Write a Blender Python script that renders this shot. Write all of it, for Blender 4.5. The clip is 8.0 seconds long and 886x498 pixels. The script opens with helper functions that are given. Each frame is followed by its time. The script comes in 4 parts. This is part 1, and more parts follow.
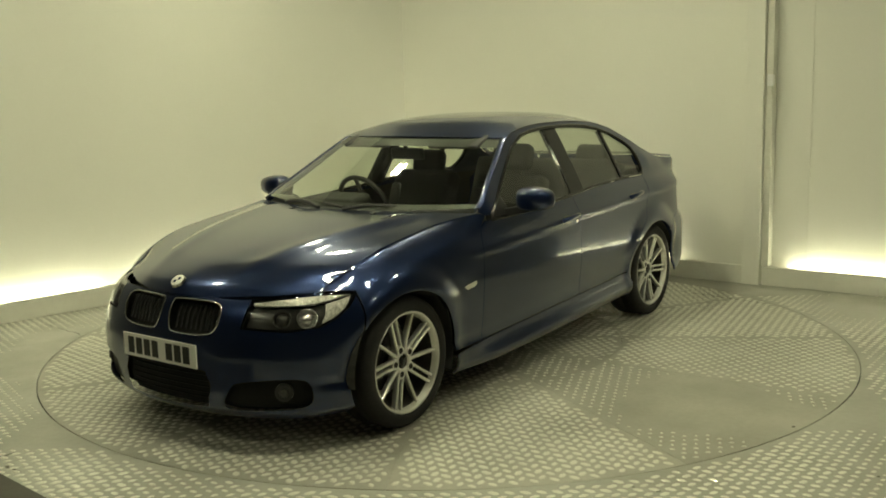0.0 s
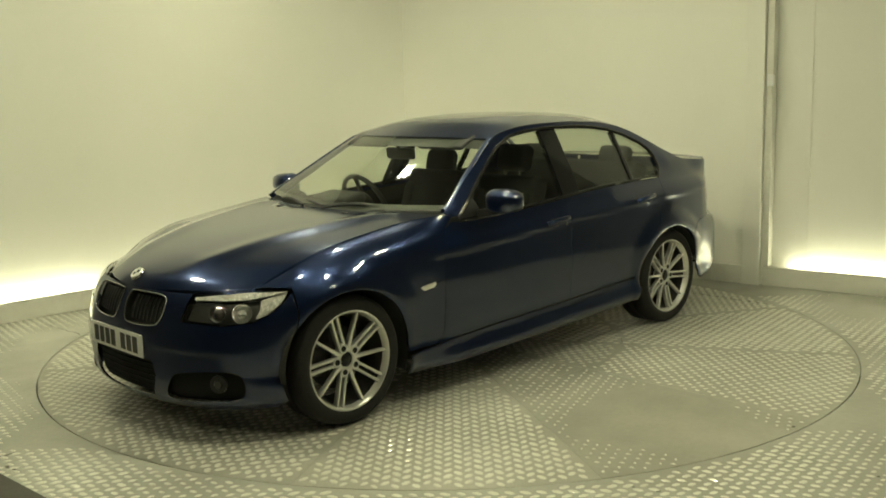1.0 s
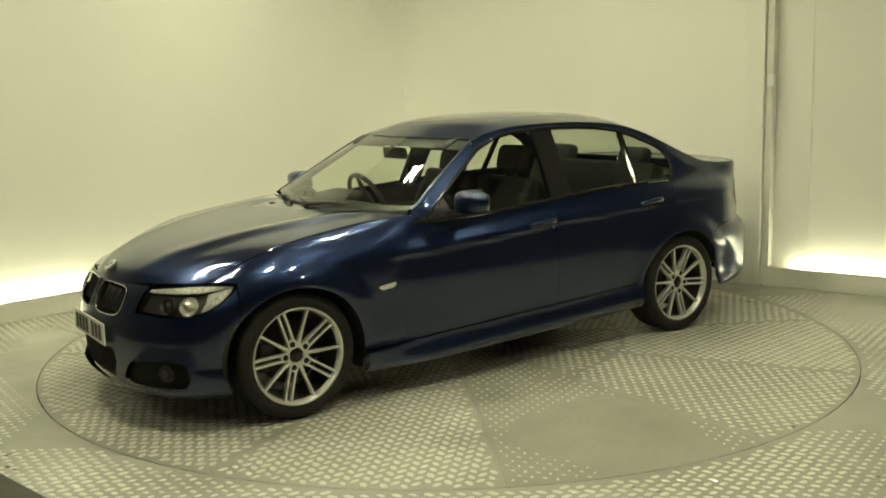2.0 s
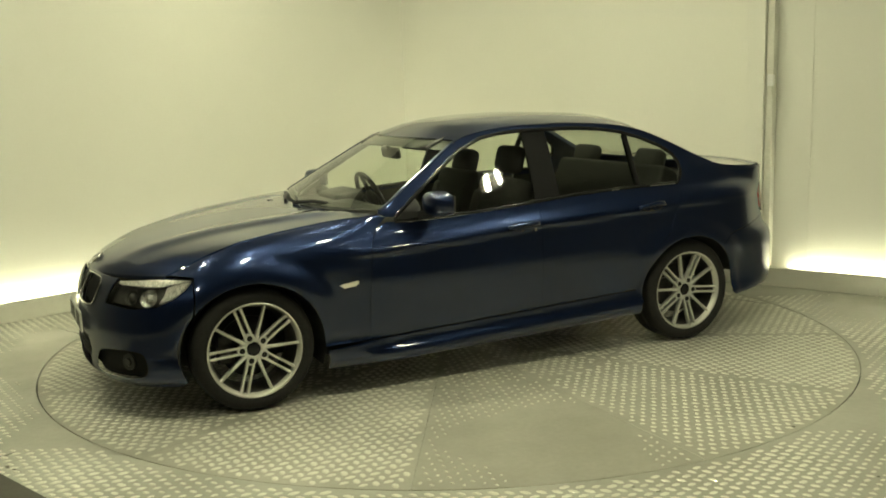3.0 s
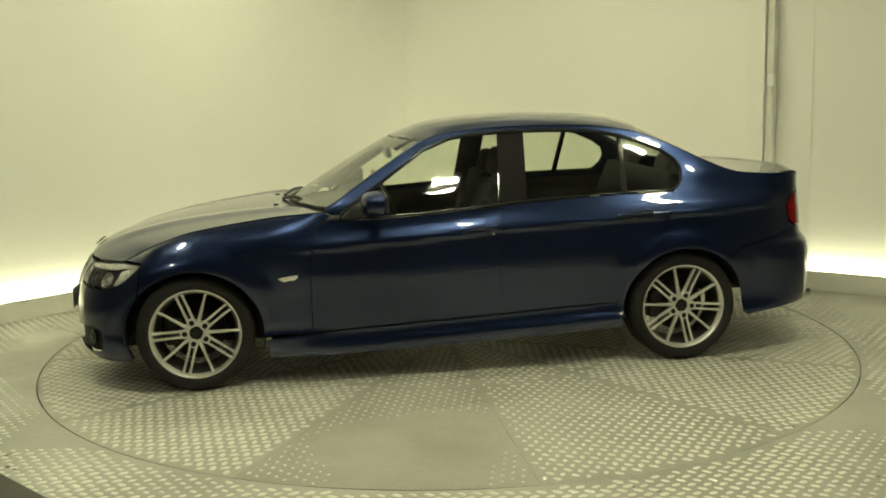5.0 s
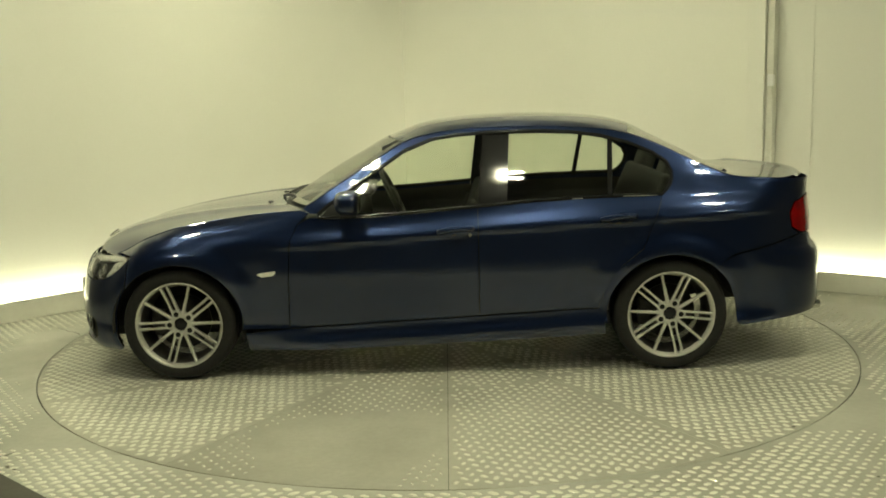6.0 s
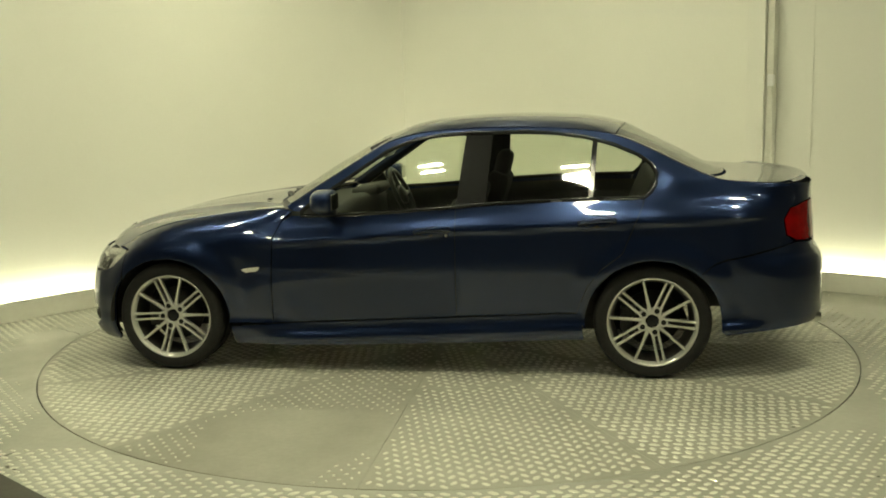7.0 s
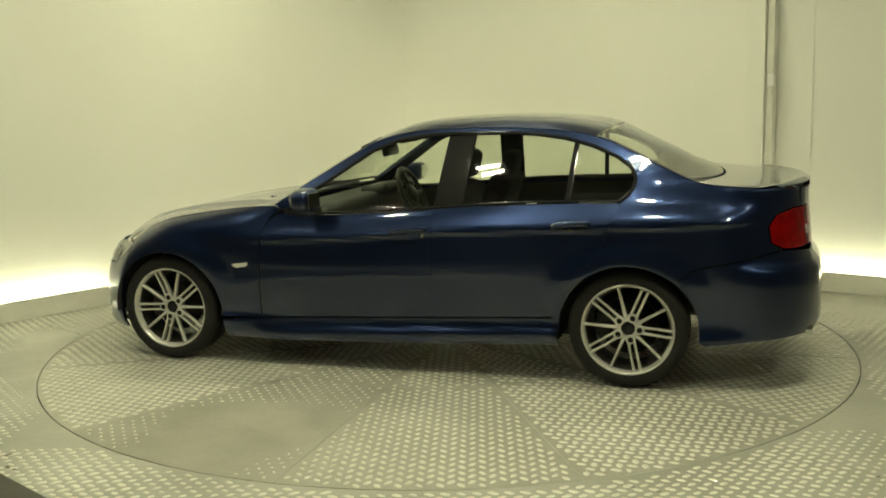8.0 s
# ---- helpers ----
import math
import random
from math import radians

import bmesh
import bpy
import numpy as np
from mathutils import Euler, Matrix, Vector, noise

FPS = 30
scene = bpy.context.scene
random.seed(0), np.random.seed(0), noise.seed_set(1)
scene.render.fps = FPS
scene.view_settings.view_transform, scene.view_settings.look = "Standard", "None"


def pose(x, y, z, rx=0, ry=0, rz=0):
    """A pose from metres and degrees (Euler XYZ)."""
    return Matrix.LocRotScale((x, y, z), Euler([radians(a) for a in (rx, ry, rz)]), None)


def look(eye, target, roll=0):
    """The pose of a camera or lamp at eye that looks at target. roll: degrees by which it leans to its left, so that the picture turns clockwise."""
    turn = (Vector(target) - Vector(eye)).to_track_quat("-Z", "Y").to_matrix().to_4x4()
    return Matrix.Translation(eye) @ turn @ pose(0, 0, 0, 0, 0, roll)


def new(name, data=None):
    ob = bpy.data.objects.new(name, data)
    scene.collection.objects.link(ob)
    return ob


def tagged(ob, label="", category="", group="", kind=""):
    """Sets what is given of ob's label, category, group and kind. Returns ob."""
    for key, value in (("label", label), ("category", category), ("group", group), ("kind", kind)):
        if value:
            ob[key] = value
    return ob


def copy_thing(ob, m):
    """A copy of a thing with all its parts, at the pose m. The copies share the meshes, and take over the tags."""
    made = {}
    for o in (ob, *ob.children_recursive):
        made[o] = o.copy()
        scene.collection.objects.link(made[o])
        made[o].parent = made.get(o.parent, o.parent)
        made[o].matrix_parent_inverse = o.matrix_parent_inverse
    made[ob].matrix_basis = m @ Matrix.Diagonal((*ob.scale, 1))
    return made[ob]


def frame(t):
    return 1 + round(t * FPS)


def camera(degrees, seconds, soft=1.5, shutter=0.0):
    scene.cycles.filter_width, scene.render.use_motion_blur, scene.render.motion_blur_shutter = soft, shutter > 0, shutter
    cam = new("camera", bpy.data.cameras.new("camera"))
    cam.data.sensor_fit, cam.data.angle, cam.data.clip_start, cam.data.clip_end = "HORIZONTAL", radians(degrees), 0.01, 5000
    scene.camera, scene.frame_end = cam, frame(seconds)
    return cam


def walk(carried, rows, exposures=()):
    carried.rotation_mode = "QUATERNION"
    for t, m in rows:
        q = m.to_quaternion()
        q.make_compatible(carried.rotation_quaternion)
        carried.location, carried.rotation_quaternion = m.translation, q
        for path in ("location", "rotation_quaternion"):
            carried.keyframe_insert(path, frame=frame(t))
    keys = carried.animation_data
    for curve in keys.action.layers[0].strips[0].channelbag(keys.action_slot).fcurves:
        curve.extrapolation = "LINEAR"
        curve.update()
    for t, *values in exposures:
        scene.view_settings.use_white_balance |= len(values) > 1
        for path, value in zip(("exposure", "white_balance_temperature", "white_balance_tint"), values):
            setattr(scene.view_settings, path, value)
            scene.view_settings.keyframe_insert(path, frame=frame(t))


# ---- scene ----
from mathutils.geometry import delaunay_2d_cdt

# ---------------- camera: it stands still on a tripod ----------------
cam = camera(48.702, 8.0, soft=1.8)
EYE = Vector((0.0, -6.2127, 1.5863))
AIM = EYE + Vector((-0.002347, 0.987121, -0.159944)) * 6.0
walk(cam, [(0.0, look(EYE, AIM, -1.366)), (8.0, look(EYE, AIM, -1.366))], exposures=[(0.0, -0.30), (0.5, -0.17), (1.0, -0.10), (1.5, -0.03), (3.0, 0.0), (8.0, 0.0)])

# the turning of the table: degrees at t seconds
def table_angle(t):
    return 233.862 - 9.3954 * t + 0.06377 * t * t

CAR_OFF = Vector((0.12035, -0.00543, 0.0))
TABLE_R = 2.484

# ---------------- world: a closed room, next to no outside light ----------------
world = bpy.data.worlds.new("world")
scene.world = world
world.use_nodes = True
world.node_tree.nodes["Background"].inputs[0].default_value = (1.0, 0.93, 0.75, 1)
world.node_tree.nodes["Background"].inputs[1].default_value = 0.02

LAMP_TINT = (0.97, 0.955, 0.625)
COVE_POWER = 54.0
TUBE_POWER = 402.0


# ---------------- materials ----------------
def mat(name, color, rough=0.5, metal=0.0, grain=0.0, grain_scale=40.0, patches=0.0, patch_scale=1.5, bump=0.0,
        bump_scale=200.0, coat=0.0, spec=0.5, tint=None, emit=0.0, emit_color=None, rough_var=0.0, transmission=0.0, ior=1.45):
    """A procedural surface: a base colour varied at two scales, with fine relief."""
    m = bpy.data.materials.new(name)
    m.use_nodes = True
    nt = m.node_tree
    b = nt.nodes["Principled BSDF"]
    b.inputs["Roughness"].default_value = rough
    b.inputs["Metallic"].default_value = metal
    b.inputs["Specular IOR Level"].default_value = spec
    b.inputs["Coat Weight"].default_value = coat
    b.inputs["Coat Roughness"].default_value = 0.03
    b.inputs["Transmission Weight"].default_value = transmission
    b.inputs["IOR"].default_value = ior
    tc = nt.nodes.new("ShaderNodeTexCoord")

    def noise_node(scale, detail=4.0):
        n = nt.nodes.new("ShaderNodeTexNoise")
        n.inputs["Scale"].default_value = scale
        n.inputs["Detail"].default_value = detail
        nt.links.new(tc.outputs["Object"], n.inputs["Vector"])
        return n

    col = None
    rgb = (*color, 1)
    b.inputs["Base Color"].default_value = rgb
    dark = tint or tuple(c * 0.55 for c in color)
    for amount, scale, lo, hi in ((patches, patch_scale, 0.38, 0.66), (grain, grain_scale, 0.3, 0.7)):
        if amount <= 0:
            continue
        n = noise_node(scale)
        r = nt.nodes.new("ShaderNodeMapRange")
        r.inputs["From Min"].default_value, r.inputs["From Max"].default_value = lo, hi
        r.inputs["To Max"].default_value = amount
        nt.links.new(n.outputs["Fac"], r.inputs["Value"])
        mix = nt.nodes.new("ShaderNodeMix")
        mix.data_type = "RGBA"
        mix.inputs["A"].default_value = rgb
        mix.inputs["B"].default_value = (*dark, 1)
        nt.links.new(r.outputs["Result"], mix.inputs["Factor"])
        if col is not None:
            nt.links.new(col, mix.inputs["A"])
        col = mix.outputs["Result"]
    if col is not None:
        nt.links.new(col, b.inputs["Base Color"])
    if rough_var > 0:
        n = noise_node(patch_scale * 2.3)
        r = nt.nodes.new("ShaderNodeMapRange")
        r.inputs["From Min"].default_value, r.inputs["From Max"].default_value = 0.35, 0.65
        r.inputs["To Min"].default_value, r.inputs["To Max"].default_value = max(0.02, rough - rough_var), min(1, rough + rough_var)
        nt.links.new(n.outputs["Fac"], r.inputs["Value"])
        nt.links.new(r.outputs["Result"], b.inputs["Roughness"])
    if bump > 0:
        n = noise_node(bump_scale, 3.0)
        bp = nt.nodes.new("ShaderNodeBump")
        bp.inputs["Strength"].default_value = bump
        bp.inputs["Distance"].default_value = 0.002
        nt.links.new(n.outputs["Fac"], bp.inputs["Height"])
        nt.links.new(bp.outputs["Normal"], b.inputs["Normal"])
    if emit > 0:
        b.inputs["Emission Color"].default_value = (*(emit_color or color), 1)
        b.inputs["Emission Strength"].default_value = emit
    return m


WALL = mat("wall_paint", (0.74, 0.735, 0.66), 0.75, grain=0.10, grain_scale=60, patches=0.12, patch_scale=0.9, bump=0.12, bump_scale=90, tint=(0.62, 0.61, 0.52))
LEDGE = mat("ledge_paint", (0.72, 0.715, 0.63), 0.6, grain=0.2, grain_scale=25, patches=0.3, patch_scale=3, tint=(0.55, 0.53, 0.45), bump=0.1)
TRUNKING = mat("grey_paint", (0.68, 0.675, 0.59), 0.5, grain=0.15, patches=0.2, patch_scale=4, tint=(0.35, 0.34, 0.3))
CEIL = mat("ceiling_paint", (0.16, 0.16, 0.15), 0.85, patches=0.2, tint=(0.11, 0.11, 0.10))
DARKWALL = mat("unseen_wall_dark", (0.16, 0.16, 0.15), 0.7, patches=0.3, tint=(0.11, 0.11, 0.10))
FLOOR = mat("painted_floor", (0.43, 0.43, 0.37), 0.42, grain=0.25, grain_scale=30, patches=0.55, patch_scale=1.1, tint=(0.25, 0.24, 0.19), bump=0.25, bump_scale=60, rough_var=0.12)
PLATE = mat("steel_plate", (0.42, 0.412, 0.345), 0.42, metal=0.2, grain=0.25, grain_scale=35, patches=0.5, patch_scale=1.4, tint=(0.26, 0.25, 0.2), bump=0.2, bump_scale=80, rough_var=0.12)
TREAD = mat("worn_tread", (0.78, 0.77, 0.67), 0.32, metal=0.3, grain=0.3, grain_scale=9, tint=(0.42, 0.41, 0.35))
GAPMAT = mat("dark_gap", (0.02, 0.02, 0.018), 0.8)
RUBBERMAT = mat("rubber_mat", (0.09, 0.085, 0.07), 0.8, grain=0.4, grain_scale=50, tint=(0.05, 0.05, 0.04), bump=0.4)
# each sheet of steel is a little lighter or darker than the next
nt = PLATE.node_tree
info, vary, mul = nt.nodes.new("ShaderNodeObjectInfo"), nt.nodes.new("ShaderNodeMapRange"), nt.nodes.new("ShaderNodeMix")
vary.inputs["To Min"].default_value, vary.inputs["To Max"].default_value = 0.93, 1.10
mul.data_type, mul.blend_type = "RGBA", "MULTIPLY"
mul.inputs["Factor"].default_value = 1.0
shader = nt.nodes["Principled BSDF"]
nt.links.new(info.outputs["Random"], vary.inputs["Value"])
nt.links.new(shader.inputs["Base Color"].links[0].from_socket, mul.inputs["A"])
nt.links.new(vary.outputs["Result"], mul.inputs["B"])
nt.links.new(mul.outputs["Result"], shader.inputs["Base Color"])
TUBE = mat("tube_glow", (1, 1, 1), 0.5, emit=TUBE_POWER, emit_color=LAMP_TINT)
COVE = mat("cove_glow", (1, 1, 1), 0.5, emit=COVE_POWER, emit_color=(1.0, 0.99, 0.70))
WHITE_METAL = mat("white_metal", (0.75, 0.75, 0.72), 0.4)


# ---------------- mesh helpers ----------------
def mesh_from(name, verts, faces, material=None, smooth=False):
    me = bpy.data.meshes.new(name)
    me.from_pydata([tuple(v) for v in verts], [], [tuple(f) for f in faces])
    if material:
        me.materials.append(material)
    if smooth:
        me.polygons.foreach_set("use_smooth", [True] * len(me.polygons))
    me.update()
    return me


def bm_mesh(name, bm, material=None, smooth=False):
    me = bpy.data.meshes.new(name)
    bm.normal_update()
    bm.to_mesh(me)
    bm.free()
    if material:
        me.materials.append(material)
    if smooth:
        me.polygons.foreach_set("use_smooth", [True] * len(me.polygons))
    return me


def part(name, data, material, parent, label="", smooth=False):
    """Links a bmesh or a mesh as one mesh object under a thing or a part."""
    me = bm_mesh(name, data, material, smooth) if isinstance(data, bmesh.types.BMesh) else data
    if material and not me.materials:
        me.materials.append(material)
    ob = new(name, me)
    ob.parent = parent
    if label:
        ob["label"] = label
    return ob


def box_bm(x0, x1, y0, y1, z0, z1, bevel=0.0, m=None, bm=None):
    bm = bm or bmesh.new()
    r = bmesh.ops.create_cube(bm, size=1)
    vs = r["verts"]
    for v in vs:
        v.co = Vector(((x0 + x1) / 2 + v.co.x * (x1 - x0), (y0 + y1) / 2 + v.co.y * (y1 - y0), (z0 + z1) / 2 + v.co.z * (z1 - z0)))
    if bevel:
        es = list({e for v in vs for e in v.link_edges})
        r = bmesh.ops.bevel(bm, geom=es, offset=bevel, segments=2, affect="EDGES", profile=0.6)
        vs = list({v for f in r["faces"] for v in f.verts} | {v for v in vs if v.is_valid})
    if m:
        bmesh.ops.transform(bm, matrix=m, verts=vs)
    return bm


def cyl_bm(r, depth, m=None, seg=24, r2=None, bm=None):
    bm = bm or bmesh.new()
    res = bmesh.ops.create_cone(bm, cap_ends=True, segments=seg, radius1=r, radius2=r if r2 is None else r2, depth=depth)
    if m:
        bmesh.ops.transform(bm, matrix=m, verts=res["verts"])
    return bm


def empty(name, label="", category="", **kw):
    ob = new(name)
    ob.empty_display_size = 0.2
    return tagged(ob, label, category, **kw)


# ---------------- the room ----------------
CORNER = Vector((-0.36, 3.50))
LEFT_END = Vector((-6.2, -2.35))
RIGHT_END = Vector((6.2, -1.28))
HEIGHT = 3.3


def wall_frame(a, b):
    """A frame whose x runs along the wall from a to b and whose y points into the wall, away from the room."""
    d = (b - a).normalized()
    return Matrix.Translation((a.x, a.y, 0)) @ Matrix(((d.x, -d.y, 0, 0), (d.y, d.x, 0, 0), (0, 0, 1, 0), (0, 0, 0, 1))), (b - a).length


ML, LL = wall_frame(LEFT_END, CORNER)
MR, LR = wall_frame(CORNER, RIGHT_END)
SLOT = 0.11          # the trough behind the kerb in which the cove tubes lie
LEDGE_H = 0.148

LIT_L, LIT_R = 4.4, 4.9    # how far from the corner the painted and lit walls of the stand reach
for nm, M, a, b in (("wall_north_west", ML, LL - LIT_L, LL + 0.3), ("wall_north_east", MR, -0.3, LIT_R)):
    w = new(nm, bm_mesh(nm, box_bm(a, b, SLOT, SLOT + 0.15, 0, HEIGHT, m=M), WALL))
    tagged(w, "pale cream painted wall with a light trough at its foot", "wall", kind="structure")
# unseen dark walls, added so that the car's sides mirror less cream paint
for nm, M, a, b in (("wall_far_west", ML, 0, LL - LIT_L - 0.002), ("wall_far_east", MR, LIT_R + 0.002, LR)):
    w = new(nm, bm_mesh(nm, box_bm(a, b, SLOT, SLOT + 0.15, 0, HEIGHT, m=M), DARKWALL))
    tagged(w, "unseen dark wall added beyond the lit stand", "wall", kind="structure")
# kerbs along the walls, with the cove tubes behind them
COL_AT = 3.385       # along the north-east wall
def kerb(nm, M, a, b):
    k = new(nm, bm_mesh(nm, box_bm(a, b, 0.0, 0.03, 0, LEDGE_H, 0.006, M), LEDGE))
    tagged(k, "cream painted kerb hiding the cove lights", "kerb", kind="structure")


kerb("baseboard_west", ML, LL - LIT_L, LL - 0.004)
kerb("baseboard_east", MR, 0.034, COL_AT)
kerb("baseboard_far_east", MR, COL_AT + 0.156, LIT_R)


def cove_tube():
    t = empty("cove_light", "long fluorescent tube lying in the wall trough", "cove light", group="cove lights")
    part("tube", cyl_bm(0.016, 1.16, pose(0, 0, 0, 0, 90, 0), 12), COVE, t)
    for s in (-1, 1):
        part("end_cap", box_bm(s * 0.6 - 0.025, s * 0.6 + 0.025, -0.022, 0.022, -0.04, 0.03, 0.004), WHITE_METAL, t)
    return t


first = None
for M, a, b in ((ML, LL - LIT_L, LL - 0.25), (MR, 0.3, COL_AT - 0.05), (MR, COL_AT + 0.30, LIT_R)):
    x = a + 0.63
    while x + 0.6 < b + 0.2:
        m = M @ pose(x, 0.065, 0.085)
        if first is None:
            first = cove_tube()
            first.matrix_basis = m
        else:
            copy_thing(first, m)
        x += 1.30

# upright column and trunking
col = new("column_1", bm_mesh("column", box_bm(COL_AT, COL_AT + 0.14, -0.022, SLOT + 0.02, 0, HEIGHT, 0.006, MR), WALL))
tagged(col, "square cream painted column standing before the wall", "column", kind="structure")
trunk = empty("cable_trunking", "grey upright cable trunking with a junction box beside the column", "trunking")
part("channel", box_bm(COL_AT + 0.144, COL_AT + 0.200, SLOT - 0.100, SLOT - 0.002, LEDGE_H + 0.004, HEIGHT, 0.004, MR), TRUNKING, trunk)
part("junction_box", box_bm(COL_AT + 0.165, COL_AT + 0.215, SLOT - 0.142, SLOT - 0.102, 1.56, 1.65, 0.008, MR), WHITE_METAL, trunk)
part("cable_gland", cyl_bm(0.012, 0.05, MR @ pose(COL_AT + 0.19, SLOT - 0.118, 1.527), 10), TRUNKING, trunk)
panel_w = new("trim_1", bm_mesh("trim", box_bm(COL_AT + 0.204, COL_AT + 0.47, SLOT - 0.006, SLOT - 0.002, LEDGE_H + 0.02, HEIGHT, 0.0015, MR), WALL))
tagged(panel_w, "flat cream cover panel on the wall", "panel", kind="structure")

# unseen dark walls added to close the room behind and beside the camera
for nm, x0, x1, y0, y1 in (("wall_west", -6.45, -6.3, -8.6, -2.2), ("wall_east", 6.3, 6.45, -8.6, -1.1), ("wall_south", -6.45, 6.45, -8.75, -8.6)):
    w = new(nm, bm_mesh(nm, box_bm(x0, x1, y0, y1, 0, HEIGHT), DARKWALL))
    tagged(w, "unseen dark wall added to close the room", "wall", kind="structure")
c = new("ceiling", bm_mesh("ceiling", box_bm(-6.6, 6.6, -8.8, 4.2, HEIGHT, HEIGHT + 0.1), CEIL))
tagged(c, "plain dark grey ceiling", "ceiling", kind="structure")


# short twin-strip fittings under the ceiling
def fitting():
    b = empty("ceiling_light", "white twin-strip light fitting under the ceiling", "ceiling light", group="ceiling lights")
    part("body", box_bm(-0.145, 0.145, -0.11, 0.11, -0.06, 0.0, 0.01), WHITE_METAL, b)
    for s in (-1, 1):
        part("tube", box_bm(-0.115, 0.115, s * 0.055 - 0.020, s * 0.055 + 0.020, -0.072, -0.062, 0.003), TUBE, b)
    return b


# the pair at y -3.7 and the last fitting are added as fill light
LIGHTS = [(-0.75, -2.0, 0), (0.55, -2.25, 0), (2.25, -1.5, -30), (-2.6, -1.0, 35), (-3.0, -3.7, 0), (3.0, -3.7, 0), (-0.1, -0.6, 0), (-1.05, 0.95, 45), (0.5, 0.65, -36)]
first = None
for x, y, rz in LIGHTS:
    m = pose(x, y, HEIGHT - 0.001, 0, 0, rz)
    if first is None:
        first = fitting()
        first.matrix_basis = m
    else:
        copy_thing(first, m)

# ---------------- floor and turntable ----------------
def ring_sheet(r_in, half, n=128):
    """A square sheet with a round hole, as one flat mesh with a rim to the hole."""
    verts, faces = [], []
    for i in range(n):
        a = 2 * math.pi * i / n
        d = Vector((math.cos(a), math.sin(a)))
        k = half / max(abs(d.x), abs(d.y))
        verts += [(d.x * r_in, d.y * r_in, 0), (d.x * k, d.y * k, 0), (d.x * r_in, d.y * r_in, -0.06)]
    for i in range(n):
        j = (i + 1) % n
        faces += [(3 * i, 3 * i + 1, 3 * j + 1, 3 * j), (3 * i + 2, 3 * i, 3 * j, 3 * j + 2)]
    return verts, faces


v, f = ring_sheet(TABLE_R + 0.003, 9.0)
floor = tagged(new("floor", mesh_from("floor", v, f, FLOOR)), "worn grey painted floor with raised tread plates", "floor", kind="structure")
pit = new("floor_pit", bm_mesh("floor_pit", box_bm(-2.6, 2.6, -2.6, 2.6, -0.12, -0.065), GAPMAT))
tagged(pit, "dark pit under the turntable", "floor", kind="structure")

table = empty("turntable", "round steel vehicle turntable with raised tread plates", "turntable")
bm = bmesh.new()
bmesh.ops.create_cone(bm, cap_ends=True, segments=160, radius1=TABLE_R - 0.004, radius2=TABLE_R - 0.004, depth=0.05, matrix=Matrix.Translation((0, 0, -0.031)))
part("disc", bm, GAPMAT, table)
SECTORS = 12
RING_R = 1.12        # the joint between inner and outer sheets


def sheet_part(k, r0, r1):
    """One steel sheet of the deck: a piece of a thirty-degree sector, with a thin joint all round."""
    a0, a1, g = 2 * math.pi * k / SECTORS, 2 * math.pi * (k + 1) / SECTORS, 0.0012
    rim_out = [(r1 * math.cos(a), r1 * math.sin(a)) for a in np.linspace(a0 + g / r1, a1 - g / r1, 15)]
    rim_in = [(r0 * math.cos(a), r0 * math.sin(a)) for a in np.linspace(a1 - g / r0, a0 + g / r0, 9)]
    bm = bmesh.new()
    bm.faces.new([bm.verts.new((x, y, 0)) for x, y in rim_out + rim_in])
    r = bmesh.ops.extrude_face_region(bm, geom=list(bm.faces))
    bmesh.ops.translate(bm, vec=(0, 0, -0.006), verts=[g_ for g_ in r["geom"] if isinstance(g_, bmesh.types.BMVert)])
    bmesh.ops.recalc_face_normals(bm, faces=bm.faces)
    part("deck_sheet", bm, PLATE, table)


for k in range(SECTORS):
    sheet_part(k, 0.02, RING_R - 0.0012)
    sheet_part(k, RING_R + 0.0012, TABLE_R - 0.004)


def tread_mesh(nm, spots, r=(0.0265, 0.0150), h=0.0032):
    """Low lozenge studs at (x, y, turn, size): a raised, bevelled top on a wider foot."""
    verts, faces = [], []
    for x, y, a, k in spots:
        ca, sa = math.cos(a), math.sin(a)
        n = len(verts)
        for rr, z in ((1.0, 0.0002), (0.62, h)):
            for i in range(6):
                th = i * math.pi / 3
                lx, ly = r[0] * k * rr * math.cos(th), r[1] * k * rr * math.sin(th)
                verts.append((x + lx * ca - ly * sa, y + lx * sa + ly * ca, z))
        faces.append(tuple(n + 6 + i for i in range(6)))
        for i in range(6):
            j = (i + 1) % 6
            faces.append((n + i, n + j, n + 6 + j, n + 6 + i))
    return mesh_from(nm, verts, faces, TREAD)


rng = random.Random(4)
PITCH_U, PITCH_V = 0.064, 0.086


def studs_in(x0, x1, y0, y1, turn, inside, wear=None):
    """Staggered rows of studs over a rectangle, alternate rows shifted by half a pitch."""
    out, ca, sa = [], math.cos(turn), math.sin(turn)
    row, y = 0, y0
    while y < y1:
        x = x0 + (PITCH_U / 2 if row % 2 else 0)
        while x < x1:
            p = Vector((x * ca - y * sa, x * sa + y * ca))
            k = 1.0 if wear is None else wear(p)
            if inside(p) and k > 0.42:
                out.append((p.x, p.y, turn + (0.6 if row % 2 else -0.6), min(1.0, k) * rng.uniform(0.85, 1.1)))
            x += PITCH_U
        y += PITCH_V / 2
        row += 1
    return out


def worn(p):
    return 0.95 + 0.75 * noise.noise(Vector((p.x * 0.9 + 5.2, p.y * 0.9, 0.3)))


